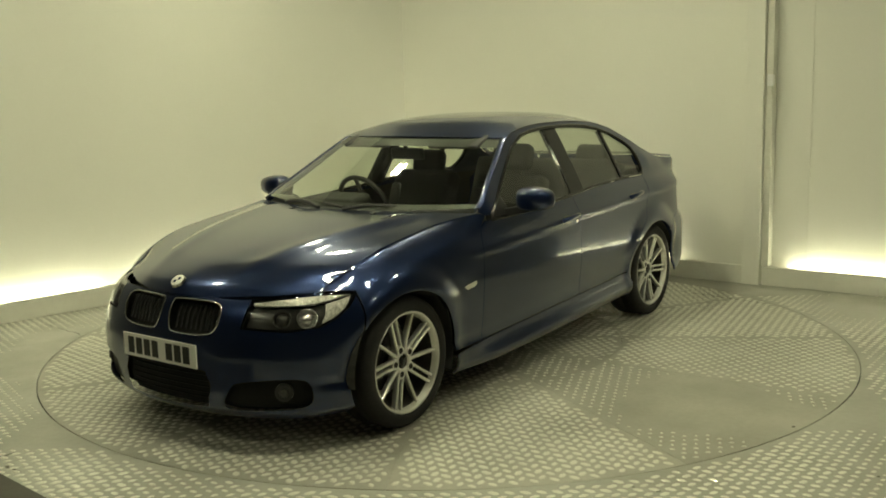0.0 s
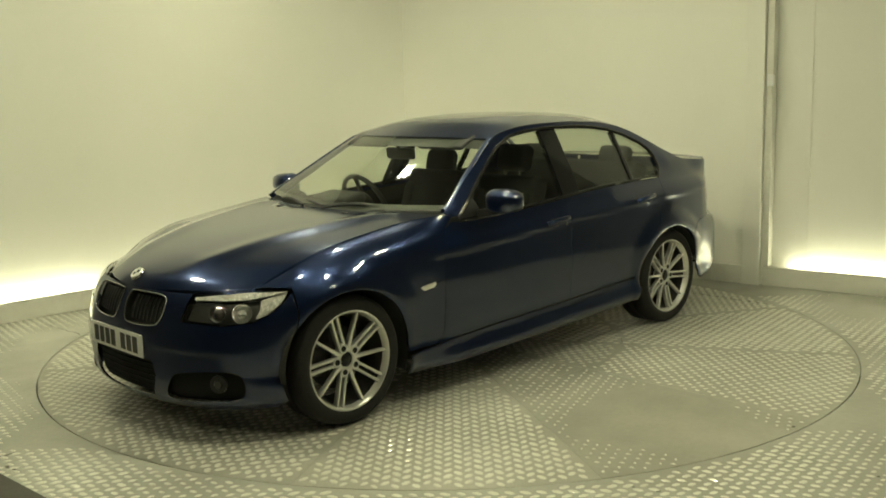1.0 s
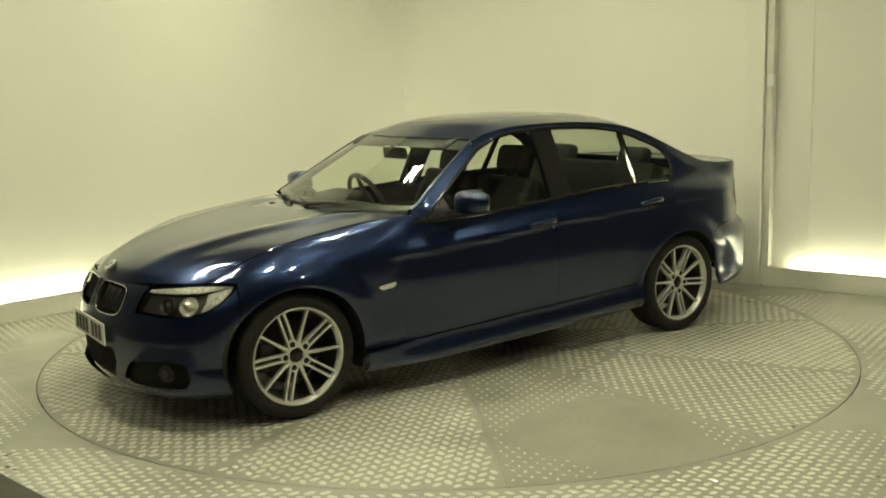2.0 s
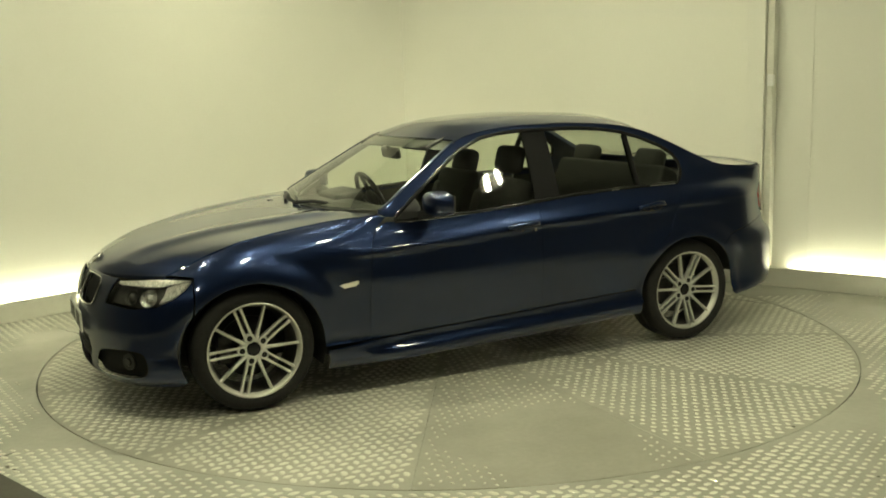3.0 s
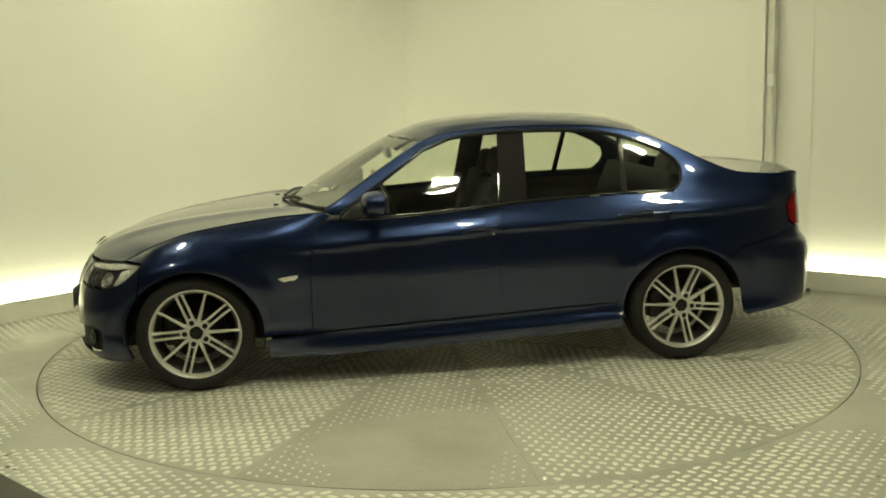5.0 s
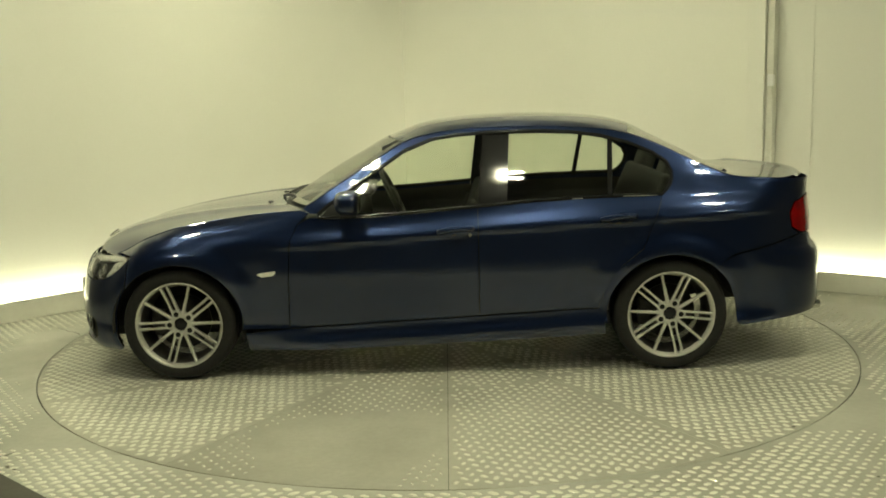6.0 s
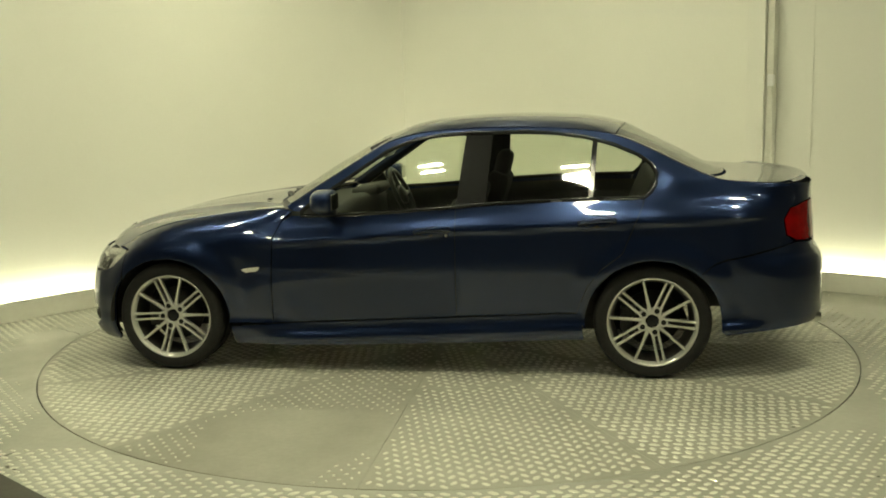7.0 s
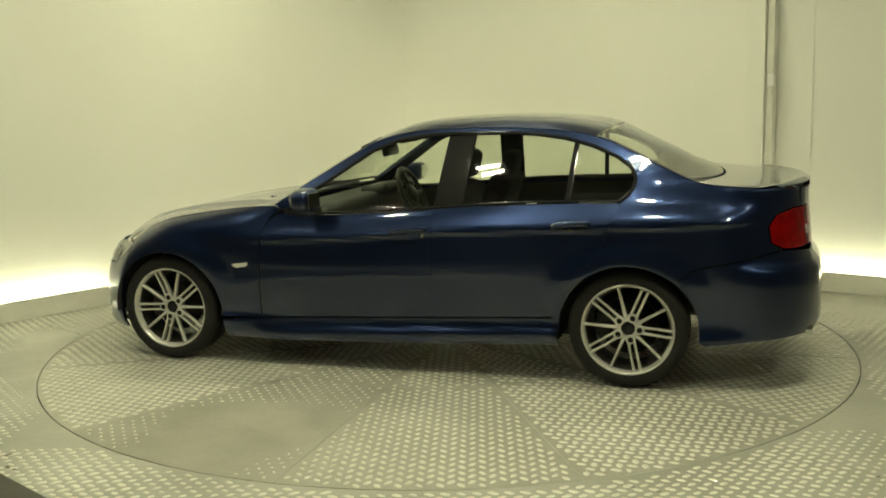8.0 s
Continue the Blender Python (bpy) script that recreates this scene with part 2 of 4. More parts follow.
# how far the studs of each sector still stand proud
SECTOR_WEAR = (0.15, 0.05, -0.52, -0.30, 0.15, 0.1, 0.0, 0.1, 0.15, -0.1, 0.1, 0.05)
spots = []
for k in range(SECTORS):
    mid = 2 * math.pi * (k + 0.5) / SECTORS
    along_mid, across = Vector((math.cos(mid), math.sin(mid))), Vector((-math.sin(mid), math.cos(mid)))

    def on_sector(p):
        u, v = p.dot(along_mid), abs(p.dot(across))
        return u > 0.1 and v < u * math.tan(math.pi / SECTORS) - 0.02 and p.length < TABLE_R - 0.03 and abs(p.length - RING_R) > 0.02

    spots += studs_in(0.1, TABLE_R, -0.68, 0.68, mid, on_sector, lambda p: 0.62 + 0.45 * worn(p) + SECTOR_WEAR[k])
st = part("tread_studs", tread_mesh("tread_studs", spots), TREAD, table, "bright worn lozenge studs")
st["kind"] = "stuff"
spots = []
for k, (x0, x1, y0, y1) in enumerate([(-2.2, 4.2, -3.3, -1.9), (-3.2, -2.1, -1.9, 1.2), (2.2, 4.2, -1.9, 1.0)]):
    spots += studs_in(x0, x1, y0, y1, 0.0, lambda p: p.length > TABLE_R + 0.04, (lambda p: worn(p * 1.4) + 0.02 - 0.35 * max(0.0, p.x - 0.6)) if k == 0 else (lambda p: worn(p * 1.7) - 0.35))
st = new("tread_studs_floor", tread_mesh("tread_studs_floor", spots))
tagged(st, "bright worn lozenge studs on the floor plates", "tread plate", kind="stuff")
# joints between the floor plates, and small stains on them
def joint(nm, pts, width):
    bm = bmesh.new()
    side_a, side_b = [], []
    for k, p in enumerate(pts):
        d = (Vector(pts[min(k + 1, len(pts) - 1)]) - Vector(pts[max(k - 1, 0)])).normalized()
        w = width * (0.5 + rng.random() * 0.8) / 2
        side_a.append(bm.verts.new((p[0] - d.y * w, p[1] + d.x * w, 0.0012)))
        side_b.append(bm.verts.new((p[0] + d.y * w, p[1] - d.x * w, 0.0012)))
    for k in range(len(pts) - 1):
        bm.faces.new((side_a[k], side_b[k], side_b[k + 1], side_a[k + 1]))
    bmesh.ops.recalc_face_normals(bm, faces=bm.faces)
    ob = new(nm, bm_mesh(nm, bm, JOINT))
    tagged(ob, "dark worn joint between floor plates", "floor joint", kind="structure")


def along(a, b, n=10, sway=0.01):
    return [(a[0] + (b[0] - a[0]) * k / n + rng.uniform(-sway, sway), a[1] + (b[1] - a[1]) * k / n + rng.uniform(-sway, sway)) for k in range(n + 1)]


JOINT = mat("joint_dirt", (0.12, 0.115, 0.09), 0.8, grain=0.5, grain_scale=20, tint=(0.06, 0.055, 0.045))
joint("floor_joint_east", along((1.736, 1.344), (2.318, 0.743)), 0.014)
joint("floor_joint_west", along((-2.86, 0.62), (-2.50, 0.285)), 0.008)
joint("floor_joint_south", along((-2.03, -2.005), (-1.99, -1.955), 4, 0.004), 0.012)
joint("floor_joint_corner", along((-1.957, -2.11), (-1.86, -2.19), 4, 0.006), 0.014)
for k, (x, y, r) in enumerate([(1.734, -2.448, 0.010), (0.82, -2.544, 0.012), (0.729, -2.494, 0.008), (1.602, -1.845, 0.012), (-1.784, -2.229, 0.014), (2.6, -1.2, 0.01), (-2.75, -0.6, 0.012)]):
    bm = bmesh.new()
    ring_ = [bm.verts.new((x + r * rng.uniform(0.5, 1.2) * math.cos(a), y + r * rng.uniform(0.5, 1.2) * math.sin(a), 0.001)) for a in np.linspace(0, 2 * math.pi, 11)[:-1]]
    bm.faces.new(ring_)
    tagged(new("stain", bm_mesh("stain", bm, JOINT)), "small dark dirt mark on the floor", "stain", group="floor stains")
# dark mat at the edge of the stand
mt = new("floor_mat", bm_mesh("floor_mat", box_bm(-0.9, 0.9, -0.45, 0.45, 0.001, 0.012, 0.003, Matrix.Translation((-2.336, -2.463, 0)) @ pose(0, 0, 0, 0, 0, -41.5)), RUBBERMAT))
tagged(mt, "dark brown rubber floor mat lying on the floor", "mat")
# ---------------- the car ----------------
PAINT = mat("metallic_blue_paint", (0.0082, 0.0185, 0.064), 0.29, metal=0.8, grain=0.25, grain_scale=900, coat=1.0, spec=0.5, tint=(0.0145, 0.034, 0.110), patches=0.08, patch_scale=2)
PAINT.node_tree.nodes["Principled BSDF"].inputs["Coat IOR"].default_value = 1.58
PAINT.node_tree.nodes["Principled BSDF"].inputs["Coat Roughness"].default_value = 0.03
BLACK = mat("black_trim", (0.024, 0.024, 0.024), 0.38, grain=0.3, tint=(0.034, 0.034, 0.034))
DEEPBLACK = mat("intake_black", (0.007, 0.007, 0.007), 0.6, spec=0.2, grain=0.3, tint=(0.012, 0.012, 0.012))
GLOSSBLACK = mat("gloss_black_trim", (0.014, 0.014, 0.015), 0.08, spec=0.4)
CHROME = mat("chrome_trim", (0.75, 0.75, 0.73), 0.12, metal=1.0, grain=0.1, grain_scale=80)
RUBBER = mat("tyre_rubber", (0.020, 0.0195, 0.019), 0.68, grain=0.4, grain_scale=60, tint=(0.032, 0.031, 0.029), bump=0.3, bump_scale=120, spec=0.2)
ALLOY = mat("silver_alloy", (0.78, 0.775, 0.73), 0.27, metal=0.6, grain=0.2, grain_scale=45, patches=0.2, patch_scale=8, tint=(0.42, 0.41, 0.37))
DARKMETAL = mat("brake_metal", (0.045, 0.043, 0.040), 0.45, metal=0.7, grain=0.4, grain_scale=40)
# the barrel is the same alloy, coloured dark for the shade inside the rim
SHADED_BARREL = mat("shaded_barrel", (0.045, 0.042, 0.038), 0.6, metal=0.4, grain=0.4, grain_scale=50, tint=(0.025, 0.023, 0.02))
CLOTH = mat("black_seat_cloth", (0.026, 0.026, 0.027), 0.9, grain=0.4, grain_scale=200, tint=(0.016, 0.016, 0.017), bump=0.3, bump_scale=300)
DASH = mat("dash_plastic", (0.034, 0.034, 0.033), 0.65, bump=0.2, bump_scale=400, grain=0.2)
UNDER = mat("underbody", (0.045, 0.045, 0.044), 0.85, grain=0.3)
PLATEW = mat("plate_white", (0.78, 0.78, 0.74), 0.35, grain=0.1)
PLATEK = mat("plate_black", (0.02, 0.02, 0.02), 0.4)
REFLECTOR = mat("lamp_reflector", (0.80, 0.80, 0.78), 0.18, metal=0.9, grain=0.2, grain_scale=120)
LAMPGREY = mat("lamp_bezel", (0.075, 0.075, 0.072), 0.3, metal=0.4, grain=0.3, grain_scale=60)
REDLENS = mat("red_lens", (0.24, 0.0012, 0.0015), 0.10, coat=0.05, spec=0.22, patches=0.5, patch_scale=16, tint=(0.07, 0.0, 0.0))
CLEARLENS = mat("clear_lens", (0.80, 0.79, 0.74), 0.15, coat=1.0, grain=0.75, grain_scale=70, tint=(0.22, 0.22, 0.20), bump=0.6, bump_scale=110)
WHITELENS = mat("white_marker_lens", (0.85, 0.84, 0.78), 0.15, coat=1.0, grain=0.15, grain_scale=150)


def glass_mat(name, tint, f0=0.07):
    """Thin automotive glass: tinted see-through with a real mirror gloss on top."""
    m = bpy.data.materials.new(name)
    m.use_nodes = True
    nt = m.node_tree
    nt.nodes.remove(nt.nodes["Principled BSDF"])
    out = nt.nodes["Material Output"]
    tr = nt.nodes.new("ShaderNodeBsdfTransparent")
    tr.inputs["Color"].default_value = (*tint, 1)
    gl = nt.nodes.new("ShaderNodeBsdfGlossy")
    gl.inputs["Roughness"].default_value = 0.02
    fr = nt.nodes.new("ShaderNodeLayerWeight")
    fr.inputs["Blend"].default_value = 0.5
    pw = nt.nodes.new("ShaderNodeMath")
    pw.operation = "POWER"
    pw.inputs[1].default_value = 4.0
    nt.links.new(fr.outputs["Facing"], pw.inputs[0])
    sc = nt.nodes.new("ShaderNodeMath")
    sc.operation = "MULTIPLY_ADD"
    sc.inputs[1].default_value, sc.inputs[2].default_value = 1 - f0, f0
    nt.links.new(pw.outputs[0], sc.inputs[0])
    mx = nt.nodes.new("ShaderNodeMixShader")
    nt.links.new(sc.outputs[0], mx.inputs[0])
    nt.links.new(tr.outputs["BSDF"], mx.inputs[1])
    nt.links.new(gl.outputs["BSDF"], mx.inputs[2])
    nt.links.new(mx.outputs["Shader"], out.inputs["Surface"])
    return m


GLASS = glass_mat("window_glass", (0.90, 0.94, 0.86), 0.09)
SCREEN = glass_mat("windscreen_glass", (0.90, 0.94, 0.86), 0.08)
LENS = glass_mat("lamp_cover", (0.95, 0.95, 0.94), 0.05)


def pchip(xs, ys):
    """A smooth curve through the knots that never overshoots them."""
    xs, ys = np.asarray(xs, float), np.asarray(ys, float)
    if xs[0] > xs[-1]:
        xs, ys = xs[::-1], ys[::-1]
    h, d = np.diff(xs), np.diff(ys) / np.diff(xs)
    m = np.zeros_like(ys)
    m[0], m[-1] = d[0], d[-1]
    for i in range(1, len(xs) - 1):
        if d[i - 1] * d[i] > 0:
            w1, w2 = 2 * h[i] + h[i - 1], h[i] + 2 * h[i - 1]
            m[i] = (w1 + w2) / (w1 / d[i - 1] + w2 / d[i])

    def fn(x):
        x = np.clip(np.asarray(x, float), xs[0], xs[-1])
        k = np.clip(np.searchsorted(xs, x) - 1, 0, len(h) - 1)
        t = (x - xs[k]) / h[k]
        return ((1 + 2 * t) * (1 - t) ** 2 * ys[k] + t * (1 - t) ** 2 * h[k] * m[k]
                + t * t * (3 - 2 * t) * ys[k + 1] + t * t * (t - 1) * h[k] * m[k + 1])
    return fn


def step(a, b, x):
    t = np.clip((np.asarray(x, float) - a) / (b - a), 0, 1)
    return t * t * (3 - 2 * t)


# the outline in plan, from the middle of the nose round the left side to the middle of the tail
PLAN = [(2.125, 0), (2.114, 0.20), (2.076, 0.40), (2.008, 0.58), (1.915, 0.713), (1.79, 0.800), (1.62, 0.858), (1.38, 0.884), (1.0, 0.888),
        (0.5, 0.889), (0, 0.890), (-0.5, 0.890), (-1.0, 0.891), (-1.38, 0.893), (-1.65, 0.882), (-1.85, 0.860), (-2.06, 0.808), (-2.21, 0.715), (-2.31, 0.56), (-2.365, 0.345), (-2.385, 0)]
pl = np.array(PLAN)
ch = np.concatenate([[0], np.cumsum(np.hypot(*np.diff(pl, axis=0).T))])
tt = np.linspace(0, ch[-1], 1500)
gx, gy = pchip(ch, pl[:, 0])(tt), pchip(ch, pl[:, 1])(tt)
ker = np.hanning(61)
ker /= ker.sum()
pad = 40
gxp = np.convolve(np.concatenate([gx[pad:0:-1], gx, gx[-2:-pad - 2:-1]]), ker, "same")[pad:-pad]
gyp = np.convolve(np.concatenate([-gy[pad:0:-1], gy, -gy[-2:-pad - 2:-1]]), ker, "same")[pad:-pad]
arc = np.concatenate([[0], np.cumsum(np.hypot(np.diff(gxp), np.diff(gyp)))])
S_ALL = arc[-1]
NS = 560
SG = np.linspace(0, S_ALL, NS)
CX, CY = np.interp(SG, arc, gxp), np.interp(SG, arc, gyp)
flank = step(1.60, 1.05, np.abs(CX))
CY = CY * (1 - flank) + (0.8925 - 0.0065 * ((CX + 0.25) / 1.6) ** 2) * flank
TX, TY = np.gradient(CX, SG), np.gradient(CY, SG)
ln = np.hypot(TX, TY)
NX, NY = TY / ln, -TX / ln
NX[0], NY[0], NX[-1], NY[-1] = 1, 0, -1, 0


def sx(x):
    """Where along the outline the plan reaches this x."""
    return float(np.interp(-x, -CX, SG))


HOOD_EDGE = pchip([2.15, 2.05, 1.93, 1.83, 1.72, 1.58, 1.41, 1.24, 1.075, 0.91, 0.745, 0.5], [0.676, 0.680, 0.690, 0.708, 0.748, 0.803, 0.853, 0.883, 0.906, 0.926, 0.940, 0.955])
CREASE = pchip([1.6, 1.0, 0.564, 0.245, -0.07, -0.38, -0.69, -1.0, -1.3, -1.6, -1.9, -2.3], [0.66, 0.735, 0.765, 0.782, 0.805, 0.825, 0.837, 0.851, 0.863, 0.877, 0.889, 0.90])
AXLES = (1.38, -1.38)
ARCH = (0.364, 0.344)

ZG = np.arange(0.08, 1.4601, 0.01)
NZ = len(ZG)
GP = np.zeros((NS, NZ, 3))
for i in range(NS):
    x = CX[i]
    wf, wr = step(1.60, 1.98, x), step(-1.80, -2.12, x)
    zc = float(CREASE(x))
    dl = 0.045 * float(np.clip(0.75 - x, 0, 1.8)) - 0.008
    side = pchip([0.06, 0.125 + dl, 0.162 + dl, 0.200 + dl, 0.226 + dl, 0.252 + dl, 0.300 + dl, 0.40 + dl, 0.60, zc - 0.08, zc - 0.022, zc, zc + 0.014, zc + 0.075, max(0.99, zc + 0.1), 1.07, 1.2, 1.35, 1.5],
                 [0.14, 0.050, 0.014, 0.000, 0.007, 0.021, 0.024, 0.015, 0.002, 0.0085, 0.0115, 0.0045, 0.0105, 0.047, 0.088, 0.137, 0.212, 0.300, 0.40])(ZG)
    glassy = 0.088 + 0.53 * (ZG - 0.99) + 0.16 * (ZG - 0.99) ** 2
    up = step(0.90, 1.03, ZG)
    bow = ((x + 0.45) / 0.9) ** 2
    side = side * (1 - up) + glassy * up + 0.020 * bow / (1 + bow / 3) * step(0.93, 1.12, ZG)
    zt = float(HOOD_EDGE(x))
    fen = pchip([0.06, 0.165, 0.205, 0.255, 0.296, 0.315, 0.36, zt - 0.26, zt - 0.16, zt - 0.10, zt - 0.05, zt - 0.02, zt, zt + 0.1, 1.7],
                [0.14, 0.040, 0.008, 0.000, 0.010, 0.022, 0.014, 0.003, 0.010, 0.028, 0.066, 0.105, 0.148, 0.30, 0.8])(ZG)
    fro = pchip([0.06, 0.15, 0.19, 0.27, 0.42, 0.50, 0.56, 0.61, 0.655, 0.71, 0.8, 1.5],
                [0.12, 0.05, 0.015, 0.0, 0.0, 0.012, 0.030, 0.048, 0.075, 0.135, 0.26, 0.95])(ZG)
    rea = pchip([0.06, 0.21, 0.27, 0.34, 0.55, 0.62, 0.652, 0.68, 0.80, 0.92, 1.0, 1.045, 1.075, 1.5],
                [0.16, 0.06, 0.018, 0.0, 0.0, 0.010, 0.026, 0.052, 0.066, 0.078, 0.082, 0.080, 0.115, 0.7])(ZG)
    side = side - 0.016 * np.exp(-((ZG - 1.085) / 0.055) ** 2) * step(-1.38, -1.55, x)
    wn = step(0.55, 1.0, x)
    ins = (side * (1 - wn) + fen * wn) * (1 - wf) + fro * wf
    ins = ins * (1 - wr) + rea * wr
    for ax in AXLES:
        r = np.hypot((x - ax) / ARCH[0], (ZG - 0.318) / ARCH[1])
        ins = ins - (0.010 * np.exp(-((r - 1.05) / 0.13) ** 2) + 0.015 * step(1.42, 1.16, r) * step(0.42, 0.60, ZG)) * (ZG > 0.1)
    GP[i, :, 0], GP[i, :, 1], GP[i, :, 2] = CX[i] - NX[i] * ins, CY[i] - NY[i] * ins, ZG
GP[0, :, 1] = GP[-1, :, 1] = 0
DS, DZ = np.gradient(GP, axis=0), np.gradient(GP, axis=1)
GN = np.cross(DS, DZ)
GN /= np.linalg.norm(GN, axis=2, keepdims=True) + 1e-9


def skin(s, z, grid=GP):
    """The point (or, with GN, the normal) of the body's skin at s along the outline and height z."""
    if s < 0 or s > S_ALL:
        p = skin(-s if s < 0 else 2 * S_ALL - s, z, grid)
        return p * np.array((1, -1, 1))
    a, b = np.clip(s / S_ALL * (NS - 1), 0, NS - 1.001), np.clip((z - ZG[0]) / 0.01, 0, NZ - 1.001)
    i, j = int(a), int(b)
    u, v = a - i, b - j
    return (grid[i, j] * (1 - u) + grid[i + 1, j] * u) * (1 - v) + (grid[i, j + 1] * (1 - u) + grid[i + 1, j + 1] * u) * v


def on_skin(x, z, out=0.0):
    s = sx(x)
    return Vector(skin(s, z)) + Vector(skin(s, z, GN)) * out


def inside_poly(p, poly):
    x, y = p
    hit = False
    for (x1, y1), (x2, y2) in zip(poly, poly[1:] + poly[:1]):
        if (y1 > y) != (y2 > y) and x < (x2 - x1) * (y - y1) / (y2 - y1) + x1:
            hit = not hit
    return hit


def resample(poly, stepping=0.03):
    out = []
    for (a, b), (c, d) in zip(poly, poly[1:] + poly[:1]):
        n = max(1, int(math.hypot(c - a, d - b) / stepping))
        out += [(a + (c - a) * k / n, b + (d - b) * k / n) for k in range(n)]
    return out


def smooth_poly(pts, n=6):
    """A closed, rounded outline through the points."""
    out, k = [], len(pts)
    for i in range(k):
        p0, p1, p2, p3 = (Vector(pts[(i + j - 1) % k]) for j in range(4))
        for q in range(n):
            t = q / n
            v = 0.5 * (2 * p1 + (p2 - p0) * t + (2 * p0 - 5 * p1 + 4 * p2 - p3) * t * t + (3 * p1 - p0 - 3 * p2 + p3) * t ** 3)
            out.append((v.x, v.y))
    return out


def shrink(poly, d):
    area = sum(a[0] * b[1] - b[0] * a[1] for a, b in zip(poly, poly[1:] + poly[:1]))
    sg = 1 if area > 0 else -1
    out, n = [], len(poly)
    for i in range(n):
        a, b, c = (Vector(poly[(i + j) % n]) for j in (-1, 0, 1))
        e1, e2 = (b - a), (c - b)
        nn = Vector((-e1.y, e1.x)).normalized() + Vector((-e2.y, e2.x)).normalized()
        nn = nn.normalized() if nn.length > 1e-6 else Vector((0, 0))
        p = b + nn * d * sg
        out.append((p.x, p.y))
    return out


def skin_patch(nm, poly, holes=(), gap=0.0025, out=0.0, lip=0.014, cell=(0.045, 0.022), mirror=False, hole_lip=0.03, xs=True):
    """A panel cut from the body's skin: its outline (x or s, z), holes, and turned-in edges. Normals follow the skin."""
    cv = (lambda p: (sx(p[0]), p[1])) if xs else (lambda p: p)
    outer = shrink(resample([cv(p) for p in poly]), gap)
    inner = [resample([cv(p) for p in h], 0.02) for h in holes]
    pts, edges = [], []
    for loop in (outer, *inner):
        n = len(pts)
        pts += loop
        edges += [(n + i, n + (i + 1) % len(loop)) for i in range(len(loop))]
    nb = len(pts)
    s0, s1 = min(p[0] for p in outer), max(p[0] for p in outer)
    z0, z1 = min(p[1] for p in outer), max(p[1] for p in outer)
    a = s0 + cell[0] / 2
    bnd = np.array(pts)
    while a < s1:
        b = z0 + cell[1] / 2
        while b < z1:
            if inside_poly((a, b), outer) and not any(inside_poly((a, b), h) for h in inner) and np.min(np.abs(bnd - (a, b)).max(axis=1)) > cell[1] * 0.4:
                pts.append((a, b))
            b += cell[1]
        a += cell[0]
    vs, _, fs, origin, *_ = delaunay_2d_cdt([Vector(p) for p in pts], edges, [], 0, 1e-6)
    verts = [Vector(skin(v.x, v.y)) + Vector(skin(v.x, v.y, GN)) * out for v in vs]
    norms = [Vector(skin(v.x, v.y, GN)) for v in vs]
    place = {k: i for i, ks in enumerate(origin) for k in ks}
    faces = []
    for f in fs:
        c = sum((vs[i] for i in f), Vector((0, 0))) / len(f)
        if inside_poly(c, outer) and not any(inside_poly(c, h) for h in inner):
            q = [verts[i] for i in f]
            nrm = (q[1] - q[0]).cross(q[2] - q[0])
            faces.append(tuple(f) if nrm.dot(norms[f[0]]) > 0 else tuple(reversed(f)))
    first_pt = 0
    for loop, depth in [(outer, lip)] + [(h, hole_lip) for h in inner]:
        k, n = len(loop), len(verts)
        top = [place[first_pt + i] for i in range(k)]
        first_pt += k
        if depth <= 0:
            continue
        for i in range(k):
            e = (verts[top[(i + 1) % k]] - verts[top[i]]).cross(norms[top[i]])
            verts.append(verts[top[i]] - norms[top[i]] * depth)
            norms.append(e.normalized() if e.length > 1e-9 else norms[top[i]])
        for i in range(k):
            j = (i + 1) % k
            if top[i] != top[j]:
                faces.append((top[i], top[j], n + j, n + i))
    return finish(nm, verts, faces, norms, mirror)


def finish(nm, verts, faces, norms, mirror=False):
    if mirror:
        fl = lambda v: Vector((v[0], -v[1], v[2]))
        verts, norms, faces = [fl(v) for v in verts], [fl(v) for v in norms], [tuple(reversed(f)) for f in faces]
    me = mesh_from(nm, verts, faces, None, True)
    me.normals_split_custom_set_from_vertices([tuple(n) for n in norms])
    return me


